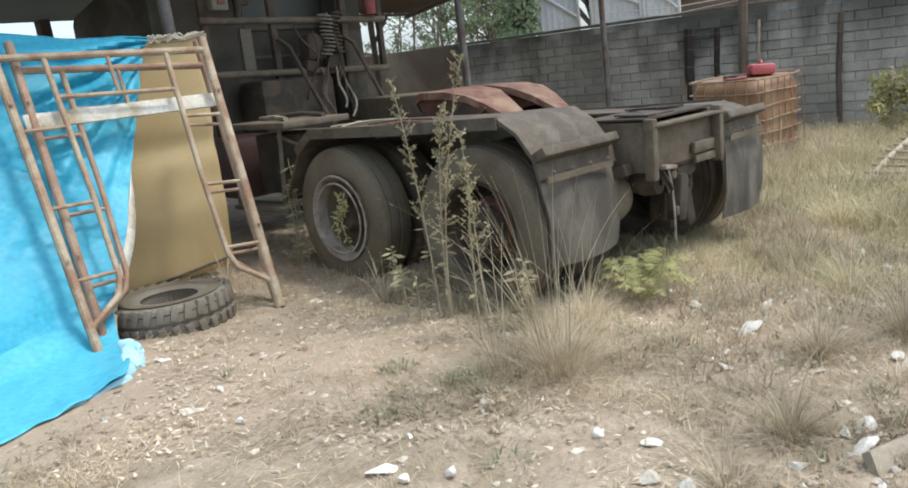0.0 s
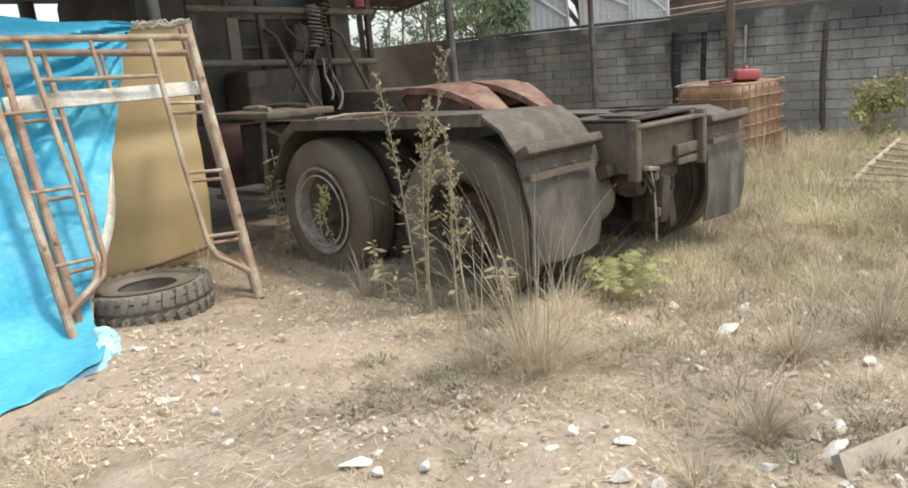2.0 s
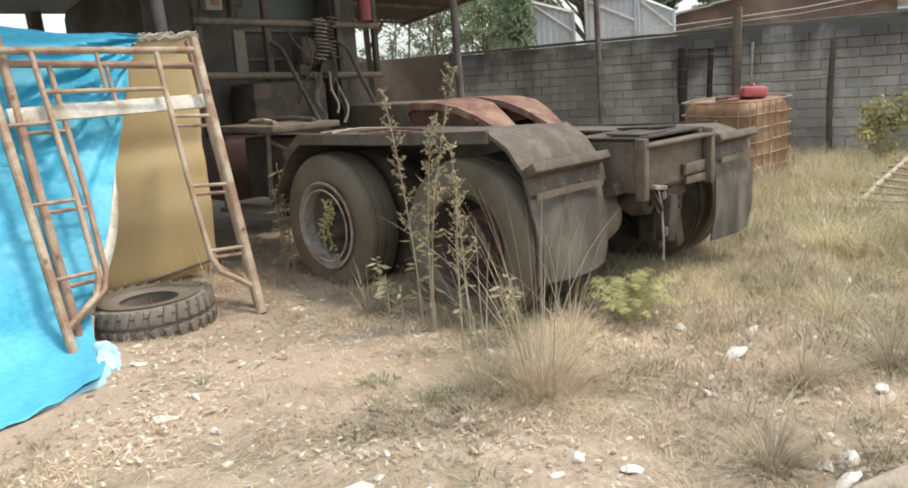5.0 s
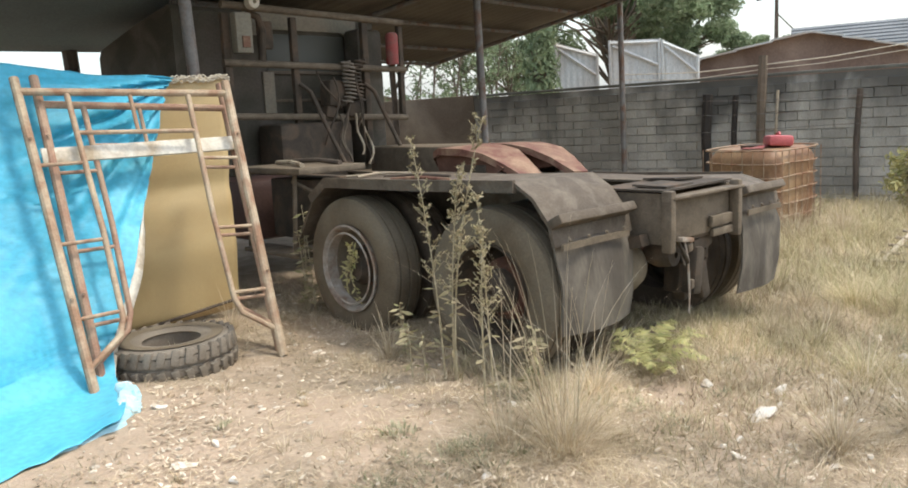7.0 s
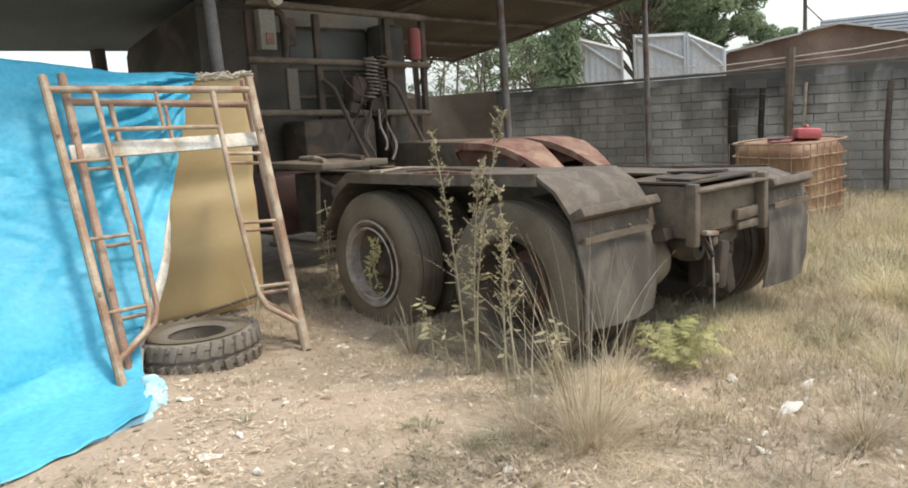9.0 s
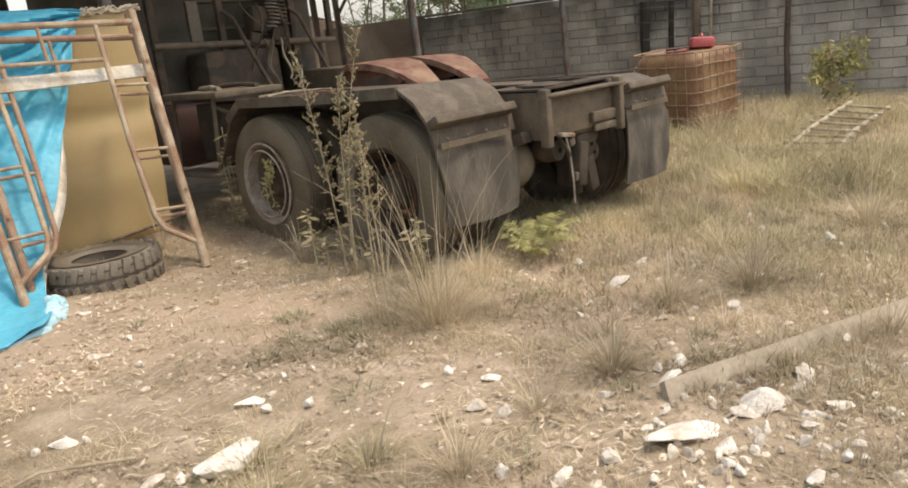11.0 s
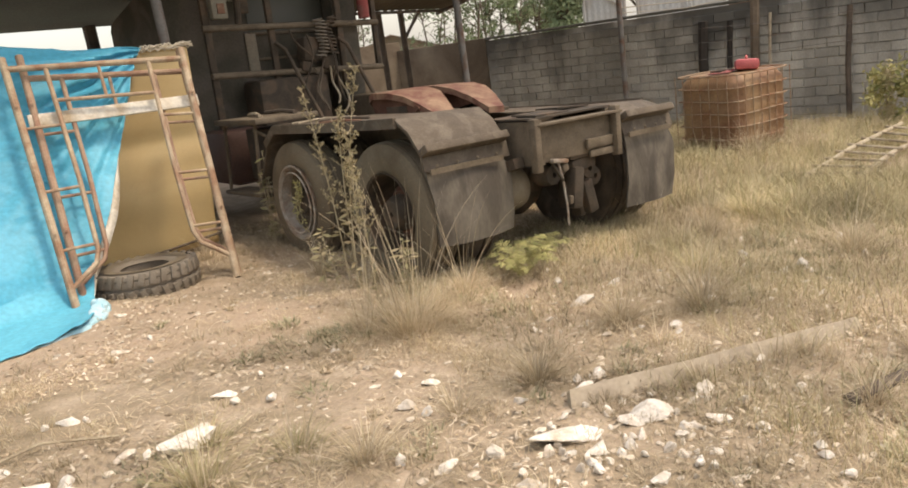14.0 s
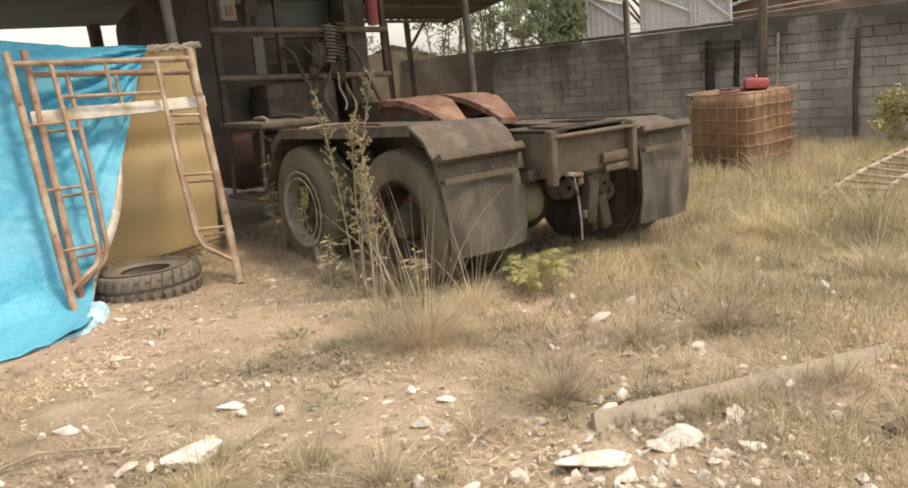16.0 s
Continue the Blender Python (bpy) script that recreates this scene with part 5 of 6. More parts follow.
part("rail", Geo().tube(rb, 0.024, 8), M["timber"], lad)
for k in range(8):
    u = 0.06 + 0.12 * k
    q = lambda r: Vector(r[0]).lerp(Vector(r[1]), u * 2) if u < 0.5 else Vector(r[1]).lerp(Vector(r[2]), u * 2 - 1)
    part("rung", Geo().tube([q(ra) + Vector((-0.02, 0.07, 0.02)), q(rb) + Vector((0.02, -0.07, 0.02))], 0.014, 7), M["timber"], lad)
a, b = Vector((-0.66, -1.95, 0)), Vector((0.80, -2.36, 0))
ang = math.degrees(math.atan2(b.y - a.y, b.x - a.x))
mid = (a + b) / 2
bd = Geo()
for i in range(13):
    u = -0.74 + 1.48 * i / 12
    wv = 0.006 * noise.noise((u * 3, 2, 2))
    for y, z in ((-0.044, -0.019), (0.044, -0.019), (0.044, 0.019), (-0.044, 0.019)):
        bd.v.append((u + (0.02 * (y > 0) if i == 0 else 0), y + wv, z + wv))
bd.f = [(4 * i + k, 4 * i + (k + 1) % 4, 4 * i + 4 + (k + 1) % 4, 4 * i + 4 + k) for i in range(12) for k in range(4)] + [(3, 2, 1, 0), (48, 49, 50, 51)]
whole("board", bd, M["plank"], "weathered grey plank lying tilted in the dry grass", "plank", place=pose(mid.x, mid.y, ground_z(mid.x, mid.y) + 0.020, 52, 2.0, ang))
whole("board", Geo().box((0, 0, 0), (0.34, 0.05, 0.03), bevel=0.005), M["dark_timber"], "short dark plank offcut in the grass", "plank", place=pose(0.25, -2.72, ground_z(0.25, -2.72) + 0.02, 15, 0, -8))
whole("stick", Geo().tube([(-2.65, -0.72, ground_z(-2.65, -0.72) + 0.02), (-2.4, -0.68, ground_z(-2.4, -0.68) + 0.035), (-2.12, -0.80, ground_z(-2.1, -0.8) + 0.02)], 0.006, 6), M["bamboo"], "thin pale stick on the soil", "stick")


def stone_mesh(seed, rough=0.28):
    bm = bmesh.new()
    bmesh.ops.create_icosphere(bm, subdivisions=3, radius=1.0)
    for v in bm.verts:
        p = v.co.normalized()
        k = 1 + rough * noise.noise(p * 1.3 + Vector((seed * 7.1, 0, 0))) + 0.5 * rough * noise.noise(p * 3.1 + Vector((0, seed * 3.7, 0))) + 0.14 * rough * noise.noise(p * 9 + Vector((0, 0, seed)))
        # chip flat facets
        for j in range(8):
            nrm = Vector((math.sin(seed * 3 + j * 2.1), math.cos(seed * 5 + j * 1.3), math.sin(seed + j * 4.2))).normalized()
            lim = 0.60 + 0.10 * math.sin(seed + j)
            if p.dot(nrm) * k > lim:
                k = lim / p.dot(nrm)
        v.co = p * k
    me = bpy.data.meshes.new("stone")
    bm.to_mesh(me)
    bm.free()
    me.materials.append(M["stone"])
    me.shade_smooth()
    me.set_sharp_from_angle(angle=radians(28))
    return me


stones = [stone_mesh(k + 0.5) for k in range(7)]
# place, half length, height, turn in plan
ROCKS = [(-0.49, -2.25, .095, .078, -10), (-0.17, -2.25, .055, .050, 30), (-0.82, -2.17, .145, .060, -16), (-0.34, -2.44, .046, .043, -40), (-2.49, -1.09, .086, .077, -30), (-2.58, -0.79, .051, .037, 0), (-2.36, -1.07, .039, .044, 40), (-2.37, -1.20, .042, .053, 10),
         (-2.14, -1.00, .041, .047, 0), (-2.06, -1.05, .035, .037, 70), (-1.93, -1.10, .112, .105, 5), (-1.27, -2.02, .046, .051, 10), (-1.09, -2.07, .034, .060, 0), (-0.82, -2.31, .041, .029, -50), (-1.13, -2.30, .044, .029, -45),
         (-1.08, -2.57, .054, .054, -50), (-1.21, -2.59, .043, .079, 80), (-0.81, -2.57, .038, .046, 0), (-0.63, -2.74, .036, .034, -30), (-0.58, -2.24, .050, .035, -40), (0.08, -2.51, .034, .034, 0), (-1.10, -1.46, .043, .044, -20),
         (0.32, -1.03, .068, .052, -30), (0.51, -0.62, .045, .050, 60), (-1.73, 1.17, .043, .024, -30), (-1.88, 0.42, .057, .018, -35), (-0.89, -1.32, .039, .025, -30), (-0.36, -1.84, .045, .057, -20), (-0.44, -1.80, .030, .040, 40), (-0.50, -1.89, .046, .048, -30), (-1.64, -0.72, .056, .037, -20)]
for i, (x, y, r, h, az) in enumerate(ROCKS):
    ob = new("stone", stones[i % 7])
    ob.matrix_basis = pose(x, y, ground_z(x, y) + h * 0.30, random.uniform(-10, 10), random.uniform(-10, 10), az) @ Matrix.Diagonal((r * 1.15, max(0.55 * r, min(0.75 * r, 0.08)), h * 0.60, 1))
    tagged(ob, "chalky white limestone lump on dry soil" if r > 0.055 else "small pale broken stone on dry soil", "stone", "pale stones")
CHIPS = [(-0.95, -2.20, .031), (-0.91, -2.26, .023), (-0.44, -2.42, .027), (-0.29, -2.60, .031), (-0.31, -2.84, .024), (0.03, -1.08, .025), (-0.07, -1.07, .022), (-0.13, -1.17, .030), (0.05, -1.49, .029), (-1.69, 0.53, .027), (-1.78, 0.13, .027), (-1.30, -0.62, .020), (-1.49, -0.92, .035), (-2.27, -0.47, .042), (-0.66, -2.32, .022), (-0.40, -2.30, .020), (-0.72, -2.02, .018)]
for i, (x, y, r) in enumerate(CHIPS):
    ob = new("stone", stones[(i + 3) % 7])
    ob.matrix_basis = pose(x, y, ground_z(x, y) + r * 0.3, random.uniform(0, 360), random.uniform(-15, 15), random.uniform(0, 360)) @ Matrix.Diagonal((r * 1.25, r * 0.9, r * 0.7, 1))
    tagged(ob, "small pale stone chip among dry grass", "stone", "pale stones")
rng = np.random.default_rng(21)
for i in range(200):
    if i < 100:
        x, y = rng.normal(-0.75, 0.42), rng.normal(-2.38, 0.24)
    elif i < 160:
        x, y = rng.normal(1.35, 0.55), rng.normal(-1.45, 0.35)
    else:
        x, y = rng.uniform(-2.4, 1.4), rng.uniform(-2.2, 0.4)
    r = float(0.009 + 0.022 * rng.random() ** 2) * (1.5 if 100 <= i < 160 else 1.0)
    ob = new("stone", stones[i % 7])
    ob.matrix_basis = pose(x, y, ground_z(x, y) + r * 0.3, *[float(q) for q in rng.uniform(0, 360, 3)]) @ Matrix.Diagonal((r * 1.2, r, r * 0.7, 1))
    tagged(ob, "small pale stone chip among dry grass", "stone", "pale stones")

# ---- plants ----
rng = np.random.default_rng(5)


def scatter(n, box, keep):
    out = []
    while len(out) < n:
        x, y = rng.uniform(box[0], box[1]), rng.uniform(box[2], box[3])
        if rng.random() < keep(x, y):
            out.append((x, y, ground_z(x, y)))
    return np.array(out)


def blades(base, height, width, lean, droop=0.0, az=None, segs=3):
    """Tapered bent ribbons. Returns vertices and faces."""
    n = len(base)
    az = rng.uniform(0, 2 * math.pi, n) if az is None else az
    d = np.stack([np.cos(az), np.sin(az), np.zeros(n)], 1)
    tw = az + rng.uniform(0.6, 2.5, n)
    side = np.stack([np.cos(tw), np.sin(tw), np.zeros(n)], 1)
    vs = []
    for k in range(segs + 1):
        s = k / segs
        p = base + d * (height * lean * (s * 0.55 + 0.45 * s * s))[:, None]
        p[:, 2] += height * (s - droop * s * s) * np.sqrt(np.maximum(0.05, 1 - np.minimum(lean, 0.97) ** 2))
        w = width * (1 - s * 0.9) * 0.5
        vs.append(p - side * w[:, None])
        vs.append(p + side * w[:, None])
    v = np.stack(vs, 1).reshape(-1, 3)
    m = 2 * (segs + 1)
    f = np.concatenate([np.array([[2 * k, 2 * k + 1, 2 * k + 3, 2 * k + 2]]) for k in range(segs)])
    f = (np.arange(n)[:, None, None] * m + f[None]).reshape(-1, 4)
    return v.tolist(), f.tolist()


def stuff(name, v, f, mat, label, category="grass"):
    return tagged(new(name, raw(name, v, f, mat)), label, category, kind="stuff")


def cover(x, y):
    """How thickly grass stands: thin on the trodden sand, thick to the right and by the lorry."""
    n = 0.5 + 0.9 * noise.noise((x * 0.9, y * 0.9, 4.0)) + 0.5 * noise.noise((x * 2.6, y * 2.6, 9.0))
    base = 0.36 + 0.22 * max(-1.0, min(1.3, x + 0.6))
    sand = math.exp(-(((x + 1.15) / 0.75) ** 2 + ((y + 1.15) / 0.55) ** 2)) + math.exp(-(((x + 1.3) / 0.7) ** 2 + ((y - 0.7) / 0.5) ** 2))
    return max(0.02, min(1.0, base + 0.75 * (n - 0.5) - 0.5 * sand))


def clear(x, y):
    """0 under the lorry's wheels and the tarpaulin."""
    if x < -1.9 and y > 0.75 or x < -1.7 and y > 1.2:
        return 0.0
    return 1.0


NEAR = (-6.5, 6.5, -7.5, 4.0)


def fade(x, y):
    """1 where the camera looks, thinning out unevenly away from it."""
    d = math.hypot((x - 0.3) / 4.0, (y + 1.0) / 3.7) + 0.22 * noise.noise((x * 0.6, y * 0.6, 20.0))
    return max(0.06, min(1.0, 1.0 - (d - 0.85) * 1.8))


# small clumps of short grass
cen = scatter(1300, NEAR, lambda x, y: (0.1 + cover(x, y)) * clear(x, y) * fade(x, y))
rad = rng.uniform(0.02, 0.075, len(cen))
which = rng.integers(0, len(cen), 52000)
an = rng.uniform(0, 2 * math.pi, len(which))
off = rad[which] * np.sqrt(rng.random(len(which)))
p = cen[which] + np.stack([np.cos(an) * off, np.sin(an) * off, np.zeros(len(which))], 1)
v, f = blades(p, rng.uniform(0.04, 0.13, len(p)) * (0.6 + rad[which] * 8), rng.uniform(0.0025, 0.0045, len(p)), np.clip(off / 0.075 + rng.normal(0.1, 0.15, len(p)), 0.05, 0.97), 0.4, an + rng.normal(0, 0.6, len(p)))
stuff("grass_clumps", v, f, M["dry_grass"], "small clumps of dry grass dotted over the soil")
p = scatter(95000, NEAR, lambda x, y: cover(x, y) * clear(x, y) * fade(x, y))
h = rng.uniform(0.02, 0.10, len(p)) * (0.6 + 0.9 * rng.random(len(p)) ** 3)
v, f = blades(p, h * 1.3, np.full(len(p), 0.0035), rng.uniform(0.2, 0.95, len(p)), 0.3)
stuff("short_grass", v, f, M["dry_grass"], "short dry straw-coloured grass over the soil")
p = scatter(125000, NEAR, lambda x, y: (0.12 + 0.9 * cover(x, y)) * clear(x, y) * fade(x, y) * (0.25 + 0.75 * (noise.noise((x * 1.9, y * 1.9, 30.0)) > -0.1)))
p[:, 2] += rng.uniform(0.004, 0.018, len(p))
v, f = blades(p, 0.02 + 0.11 * rng.random(len(p)) ** 1.6, rng.uniform(0.0025, 0.0055, len(p)), rng.uniform(0.94, 1.0, len(p)), 0.4, segs=2)
stuff("straw_litter", v, f, M["dry_grass"], "dead straw lying flat on the soil")
p = scatter(20000, (-0.4, 4.2, -3.2, 0.6), lambda x, y: cover(x, y) ** 2)
v, f = blades(p, rng.uniform(0.06, 0.22, len(p)), np.full(len(p), 0.004), rng.uniform(0.15, 0.8, len(p)), 0.25)
stuff("grass", v, f, M["green_grass"], "yellow-green grass behind the lorry")
p = scatter(26000, (2.4, 10.5, -4.0, 5.0), lambda x, y: max(0.05, min(1.0, 0.55 + 1.3 * noise.noise((x * 0.8, y * 0.8, 2.0)) + 0.9 * noise.noise((x * 2.4, y * 2.4, 7.0)))) * (1.0 if x > 2.7 or y < -0.5 else 0.25) * math.exp(-max(0, x - 5) * 0.25))
v, f = blades(p, rng.uniform(0.10, 0.42, len(p)) * (0.7 + 0.5 * rng.random(len(p))), np.full(len(p), 0.006), rng.uniform(0.15, 0.8, len(p)), 0.25)
stuff("tall_grass", v, f, M["green_grass"], "tall yellowing grass between the lorry and the wall")
def clumps(n, each, box, keep, size, height, width):
    """Bunches of blades that fan out from their roots. Returns vertices and faces."""
    cen = scatter(n, box, keep)
    big = rng.uniform(0.5, 1.4, n)
    which = rng.integers(0, n, n * each)
    an = rng.uniform(0, 2 * math.pi, len(which))
    q = np.sqrt(rng.random(len(which)))
    off = size * big[which] * q
    p = cen[which] + np.stack([np.cos(an) * off, np.sin(an) * off, np.zeros(len(which))], 1)
    return blades(p, rng.uniform(*height, len(p)) * big[which], rng.uniform(0.6, 1.3, len(p)) * width, np.clip(0.15 + 0.75 * q + rng.normal(0, 0.12, len(p)), 0.05, 0.97), 0.4, an + rng.normal(0, 0.5, len(p)))


patch = lambda x, y: max(0.02, min(1.0, 0.45 + 1.5 * noise.noise((x * 0.7, y * 0.7, 81.0))))
v, f = clumps(1150, 34, (2.6, 9.5, -3.6, 4.6), lambda x, y: patch(x, y) * (1.0 if x > 2.9 or y < -0.5 else 0.2) * math.exp(-max(0, x - 6) * 0.3), 0.11, (0.12, 0.46), 0.006)
stuff("grass_bunches", v, f, M["green_grass"], "bunches of tall yellow-green grass between the lorry and the wall")
v, f = clumps(320, 26, (0.6, 8.0, -3.4, 3.0), lambda x, y: (1.1 - patch(x, y)) * (1.0 if x > 2.9 or y < -0.5 else 0.1), 0.09, (0.06, 0.28), 0.005)
stuff("dead_grass_bunches", v, f, M["withered"], "bunches of dead brown grass behind the lorry")
v, f = clumps(420, 30, (-0.3, 4.0, -3.2, 0.2), lambda x, y: patch(x + 9, y), 0.08, (0.06, 0.24), 0.004)
stuff("dry_grass_bunches", v, f, M["dry_grass"], "bunches of dry straw grass behind the lorry")
p = scatter(9000, (-0.2, 2.9, -0.4, 3.0), lambda x, y: 0.5 if x > 0 else 0.8)
v, f = blades(p, rng.uniform(0.04, 0.20, len(p)), np.full(len(p), 0.004), rng.uniform(0.2, 0.95, len(p)), 0.3)
stuff("grass", v, f, M["dry_grass"], "dry grass grown round the lorry's wheels")
p = scatter(7000, (-0.4, 3.6, -2.2, 1.2), lambda x, y: max(0.0, min(1.0, 0.15 + 1.6 * noise.noise((x * 1.6, y * 1.6, 44.0)) + 0.5 * math.exp(-((y - 0.1) / 0.45) ** 2))))
v, f = blades(p, rng.uniform(0.03, 0.13, len(p)), rng.uniform(0.004, 0.010, len(p)), rng.uniform(0.4, 0.98, len(p)), 0.3)
stuff("withered_weeds", v, f, M["withered"], "low withered brown weeds and leaf litter behind the lorry", "weeds")
p = scatter(34000, NEAR, lambda x, y: max(0.03, min(1.0, 0.30 + 1.5 * noise.noise((x * 1.4, y * 1.4, 61.0)) + (0.25 if x > -0.5 else 0.0))) * clear(x, y) * fade(x, y))
p[:, 2] += rng.uniform(0.004, 0.022, len(p))
v, f = blades(p, rng.uniform(0.012, 0.05, len(p)), rng.uniform(0.008, 0.022, len(p)), rng.uniform(0.85, 1.0, len(p)), 0.4, segs=2)
stuff("leaf_litter", v, f, M["litter"], "dead leaves and bits of straw strewn over the soil", "leaf litter")
cen = scatter(260, (-2.6, 3.4, -3.2, 1.0), lambda x, y: max(0.0, min(1.0, 0.25 + 1.8 * noise.noise((x * 1.1, y * 1.1, 71.0)))) * clear(x, y) * cover(x, y))
rad = rng.uniform(0.03, 0.10, len(cen))
which = rng.integers(0, len(cen), 9000)
an = rng.uniform(0, 2 * math.pi, len(which))
off = rad[which] * np.sqrt(rng.random(len(which)))
p = cen[which] + np.stack([np.cos(an) * off, np.sin(an) * off, rng.uniform(0, 0.03, len(which))], 1)
v, f = blades(p, rng.uniform(0.02, 0.07, len(p)), rng.uniform(0.006, 0.014, len(p)), rng.uniform(0.3, 0.98, len(p)), 0.3, an + rng.normal(0, 0.8, len(p)), 2)
stuff("low_weeds", v, f, M["low_weed"], "low grey-green weeds spread over the soil", "weeds")
p = scatter(4300, NEAR, lambda x, y: 0.9 * math.exp(-(((x - 1.2) / 0.9) ** 2 + ((y + 1.7) / 0.8) ** 2)) + (0.20 - 0.10 * cover(x, y)) * fade(x, y) + (1.4 * max(0.0, noise.noise((x * 1.3, y * 1.3, 51.0))) if x > -0.2 and -2.9 < y < -0.4 else 0.0) * fade(x, y) + 1.5 * math.exp(-(((x + 0.3) / 0.9) ** 2 + ((y + 2.6) / 0.5) ** 2)))
pv, pf = [], []
ico = bmesh.new()
bmesh.ops.create_icosphere(ico, subdivisions=1, radius=1.0)
iv = np.array([q.co[:] for q in ico.verts])
ifc = [[q.index for q in fc.verts] for fc in ico.faces]
ico.free()
for q in p:
    r = 0.005 + 0.017 * rng.random() ** 3
    k = len(pv)
    pv += (q + iv * np.array([r * 1.3, r, r * 0.7]) * rng.uniform(0.75, 1.2, (len(iv), 1))).tolist()
    pf += [[a + k for a in fc] for fc in ifc]
clods = scatter(7000, NEAR, lambda x, y: (0.3 + 0.7 * (noise.noise((x * 1.7, y * 1.7, 12.0)) > 0.05)) * fade(x, y))
cv, cf = [], []
for q in clods:
    r = 0.005 + 0.016 * rng.random() ** 3
    k = len(cv)
    cv += (q + iv * np.array([r * 1.2, r, r * 0.6]) * rng.uniform(0.6, 1.25, (len(iv), 1))).tolist()
    cf += [[a + k for a in fc] for fc in ifc]
stuff("soil_clods", cv, cf, M["clod"], "crumbled soil clods and leaf litter", "soil")
stuff("gravel", pv, pf, M["pebbles"], "pale gravel strewn over the soil", "gravel")


def tuft(x, y, radius, height, count, stalks, stalk_h, mat="dry_grass", label="clump of dry straw-coloured grass with long stalks"):
    z = ground_z(x, y)
    a, q = rng.uniform(0, 2 * math.pi, count), rng.random(count) ** 0.7
    base = np.stack([x + np.cos(a) * radius * 0.40 * q, y + np.sin(a) * radius * 0.30 * q, np.full(count, z - 0.01)], 1)
    ln = np.clip(0.30 + 0.75 * q + rng.normal(0, 0.15, count), 0.05, 0.985)
    v, f = blades(base, height * rng.uniform(0.5, 1.75, count), rng.uniform(0.0022, 0.005, count), ln, 0.5, a + rng.normal(0, 0.5, count), 4)
    ob = thing("grass_tuft", pose(x, y, z), label, "grass clump", "grass clumps")
    v = (np.array(v) - np.array([x, y, z])).tolist()
    c = new("foliage", raw("foliage", v, f, M[mat]))
    c.parent = ob
    if stalks:
        a = rng.uniform(0, 2 * math.pi, stalks)
        base = np.stack([np.cos(a) * radius * 0.15, np.sin(a) * radius * 0.15, np.zeros(stalks)], 1)
        v, f = blades(base, stalk_h * rng.uniform(0.65, 1.15, stalks), rng.uniform(0.004, 0.007, stalks), rng.uniform(0.05, 0.62, stalks), 0.26, a, 8)
        c = new("straw", raw("straw", v, f, M["dry_grass"]))
        c.parent = ob
    return ob


tuft(-0.57, -0.60, 0.52, 0.34, 900, 24, 1.10)
tuft(-0.38, -0.40, 0.42, 0.28, 330, 24, 1.20)
tuft(-0.72, -0.40, 0.36, 0.26, 260, 14, 1.0)
tuft(-0.55, -1.66, 0.24, 0.26, 380, 8, 0.40)
tuft(0.22, -1.42, 0.30, 0.28, 480, 8, 0.5)
tuft(0.62, -1.62, 0.32, 0.32, 480, 14, 0.62)
tuft(0.05, -0.25, 0.25, 0.24, 350, 14, 0.9)
tuft(1.15, -1.15, 0.32, 0.28, 420, 8, 0.5, "green_grass", "clump of yellow-green grass")
tuft(1.55, -0.70, 0.34, 0.26, 420, 6, 0.5, "green_grass", "clump of yellow-green grass")
tuft(2.1, -1.6, 0.35, 0.32, 450, 10, 0.6)
tuft(2.7, -0.45, 0.40, 0.38, 600, 12, 0.6, "green_grass", "clump of yellow-green grass")
tuft(-1.45, -1.75, 0.22, 0.20, 260, 3, 0.3)
tuft(-1.85, -1.15, 0.24, 0.16, 260, 3, 0.3, "green_grass", "low clump of yellow-green grass")
tuft(-1.98, -1.45, 0.34, 0.20, 420, 14, 0.42, "green_grass", "sparse clump of yellow-green grass")
tuft(-1.62, -1.50, 0.28, 0.16, 260, 8, 0.36, "green_grass", "sparse clump of yellow-green grass")
tuft(-0.98, -1.66, 0.16, 0.20, 140, 4, 0.34)
tuft(0.15, -2.75, 0.2, 0.2, 220, 4, 0.4)
tuft(-0.12, -2.20, 0.16, 0.12, 150, 4, 0.25)
tuft(0.40, -2.34, 0.18, 0.14, 180, 5, 0.3)
tuft(0.75, -2.65, 0.24, 0.22, 260, 5, 0.4)
tuft(-0.78, 2.45, 0.16, 0.30, 90, 16, 0.42)
tuft(-1.34, 1.98, 0.10, 0.14, 60, 4, 0.2, "green_grass", "small green tuft grown inside the loose tyre")
tuft(-0.35, 1.05, 0.20, 0.26, 160, 8, 0.45)
tuft(2.05, -0.55, 0.38, 0.22, 420, 8, 0.5)
tuft(1.62, -0.36, 0.34, 0.18, 380, 8, 0.55)
tuft(2.55, -0.15, 0.34, 0.22, 380, 4, 0.4)
tuft(5.35, 1.35, 0.45, 0.50, 420, 34, 0.80)
tuft(5.9, 1.05, 0.45, 0.50, 420, 26, 0.75)
tuft(6.7, 0.95, 0.45, 0.45, 420, 14, 0.6, "green_grass", "clump of yellow-green grass")
tuft(4.3, 0.9, 0.45, 0.40, 420, 10, 0.6, "green_grass", "clump of yellow-green grass")


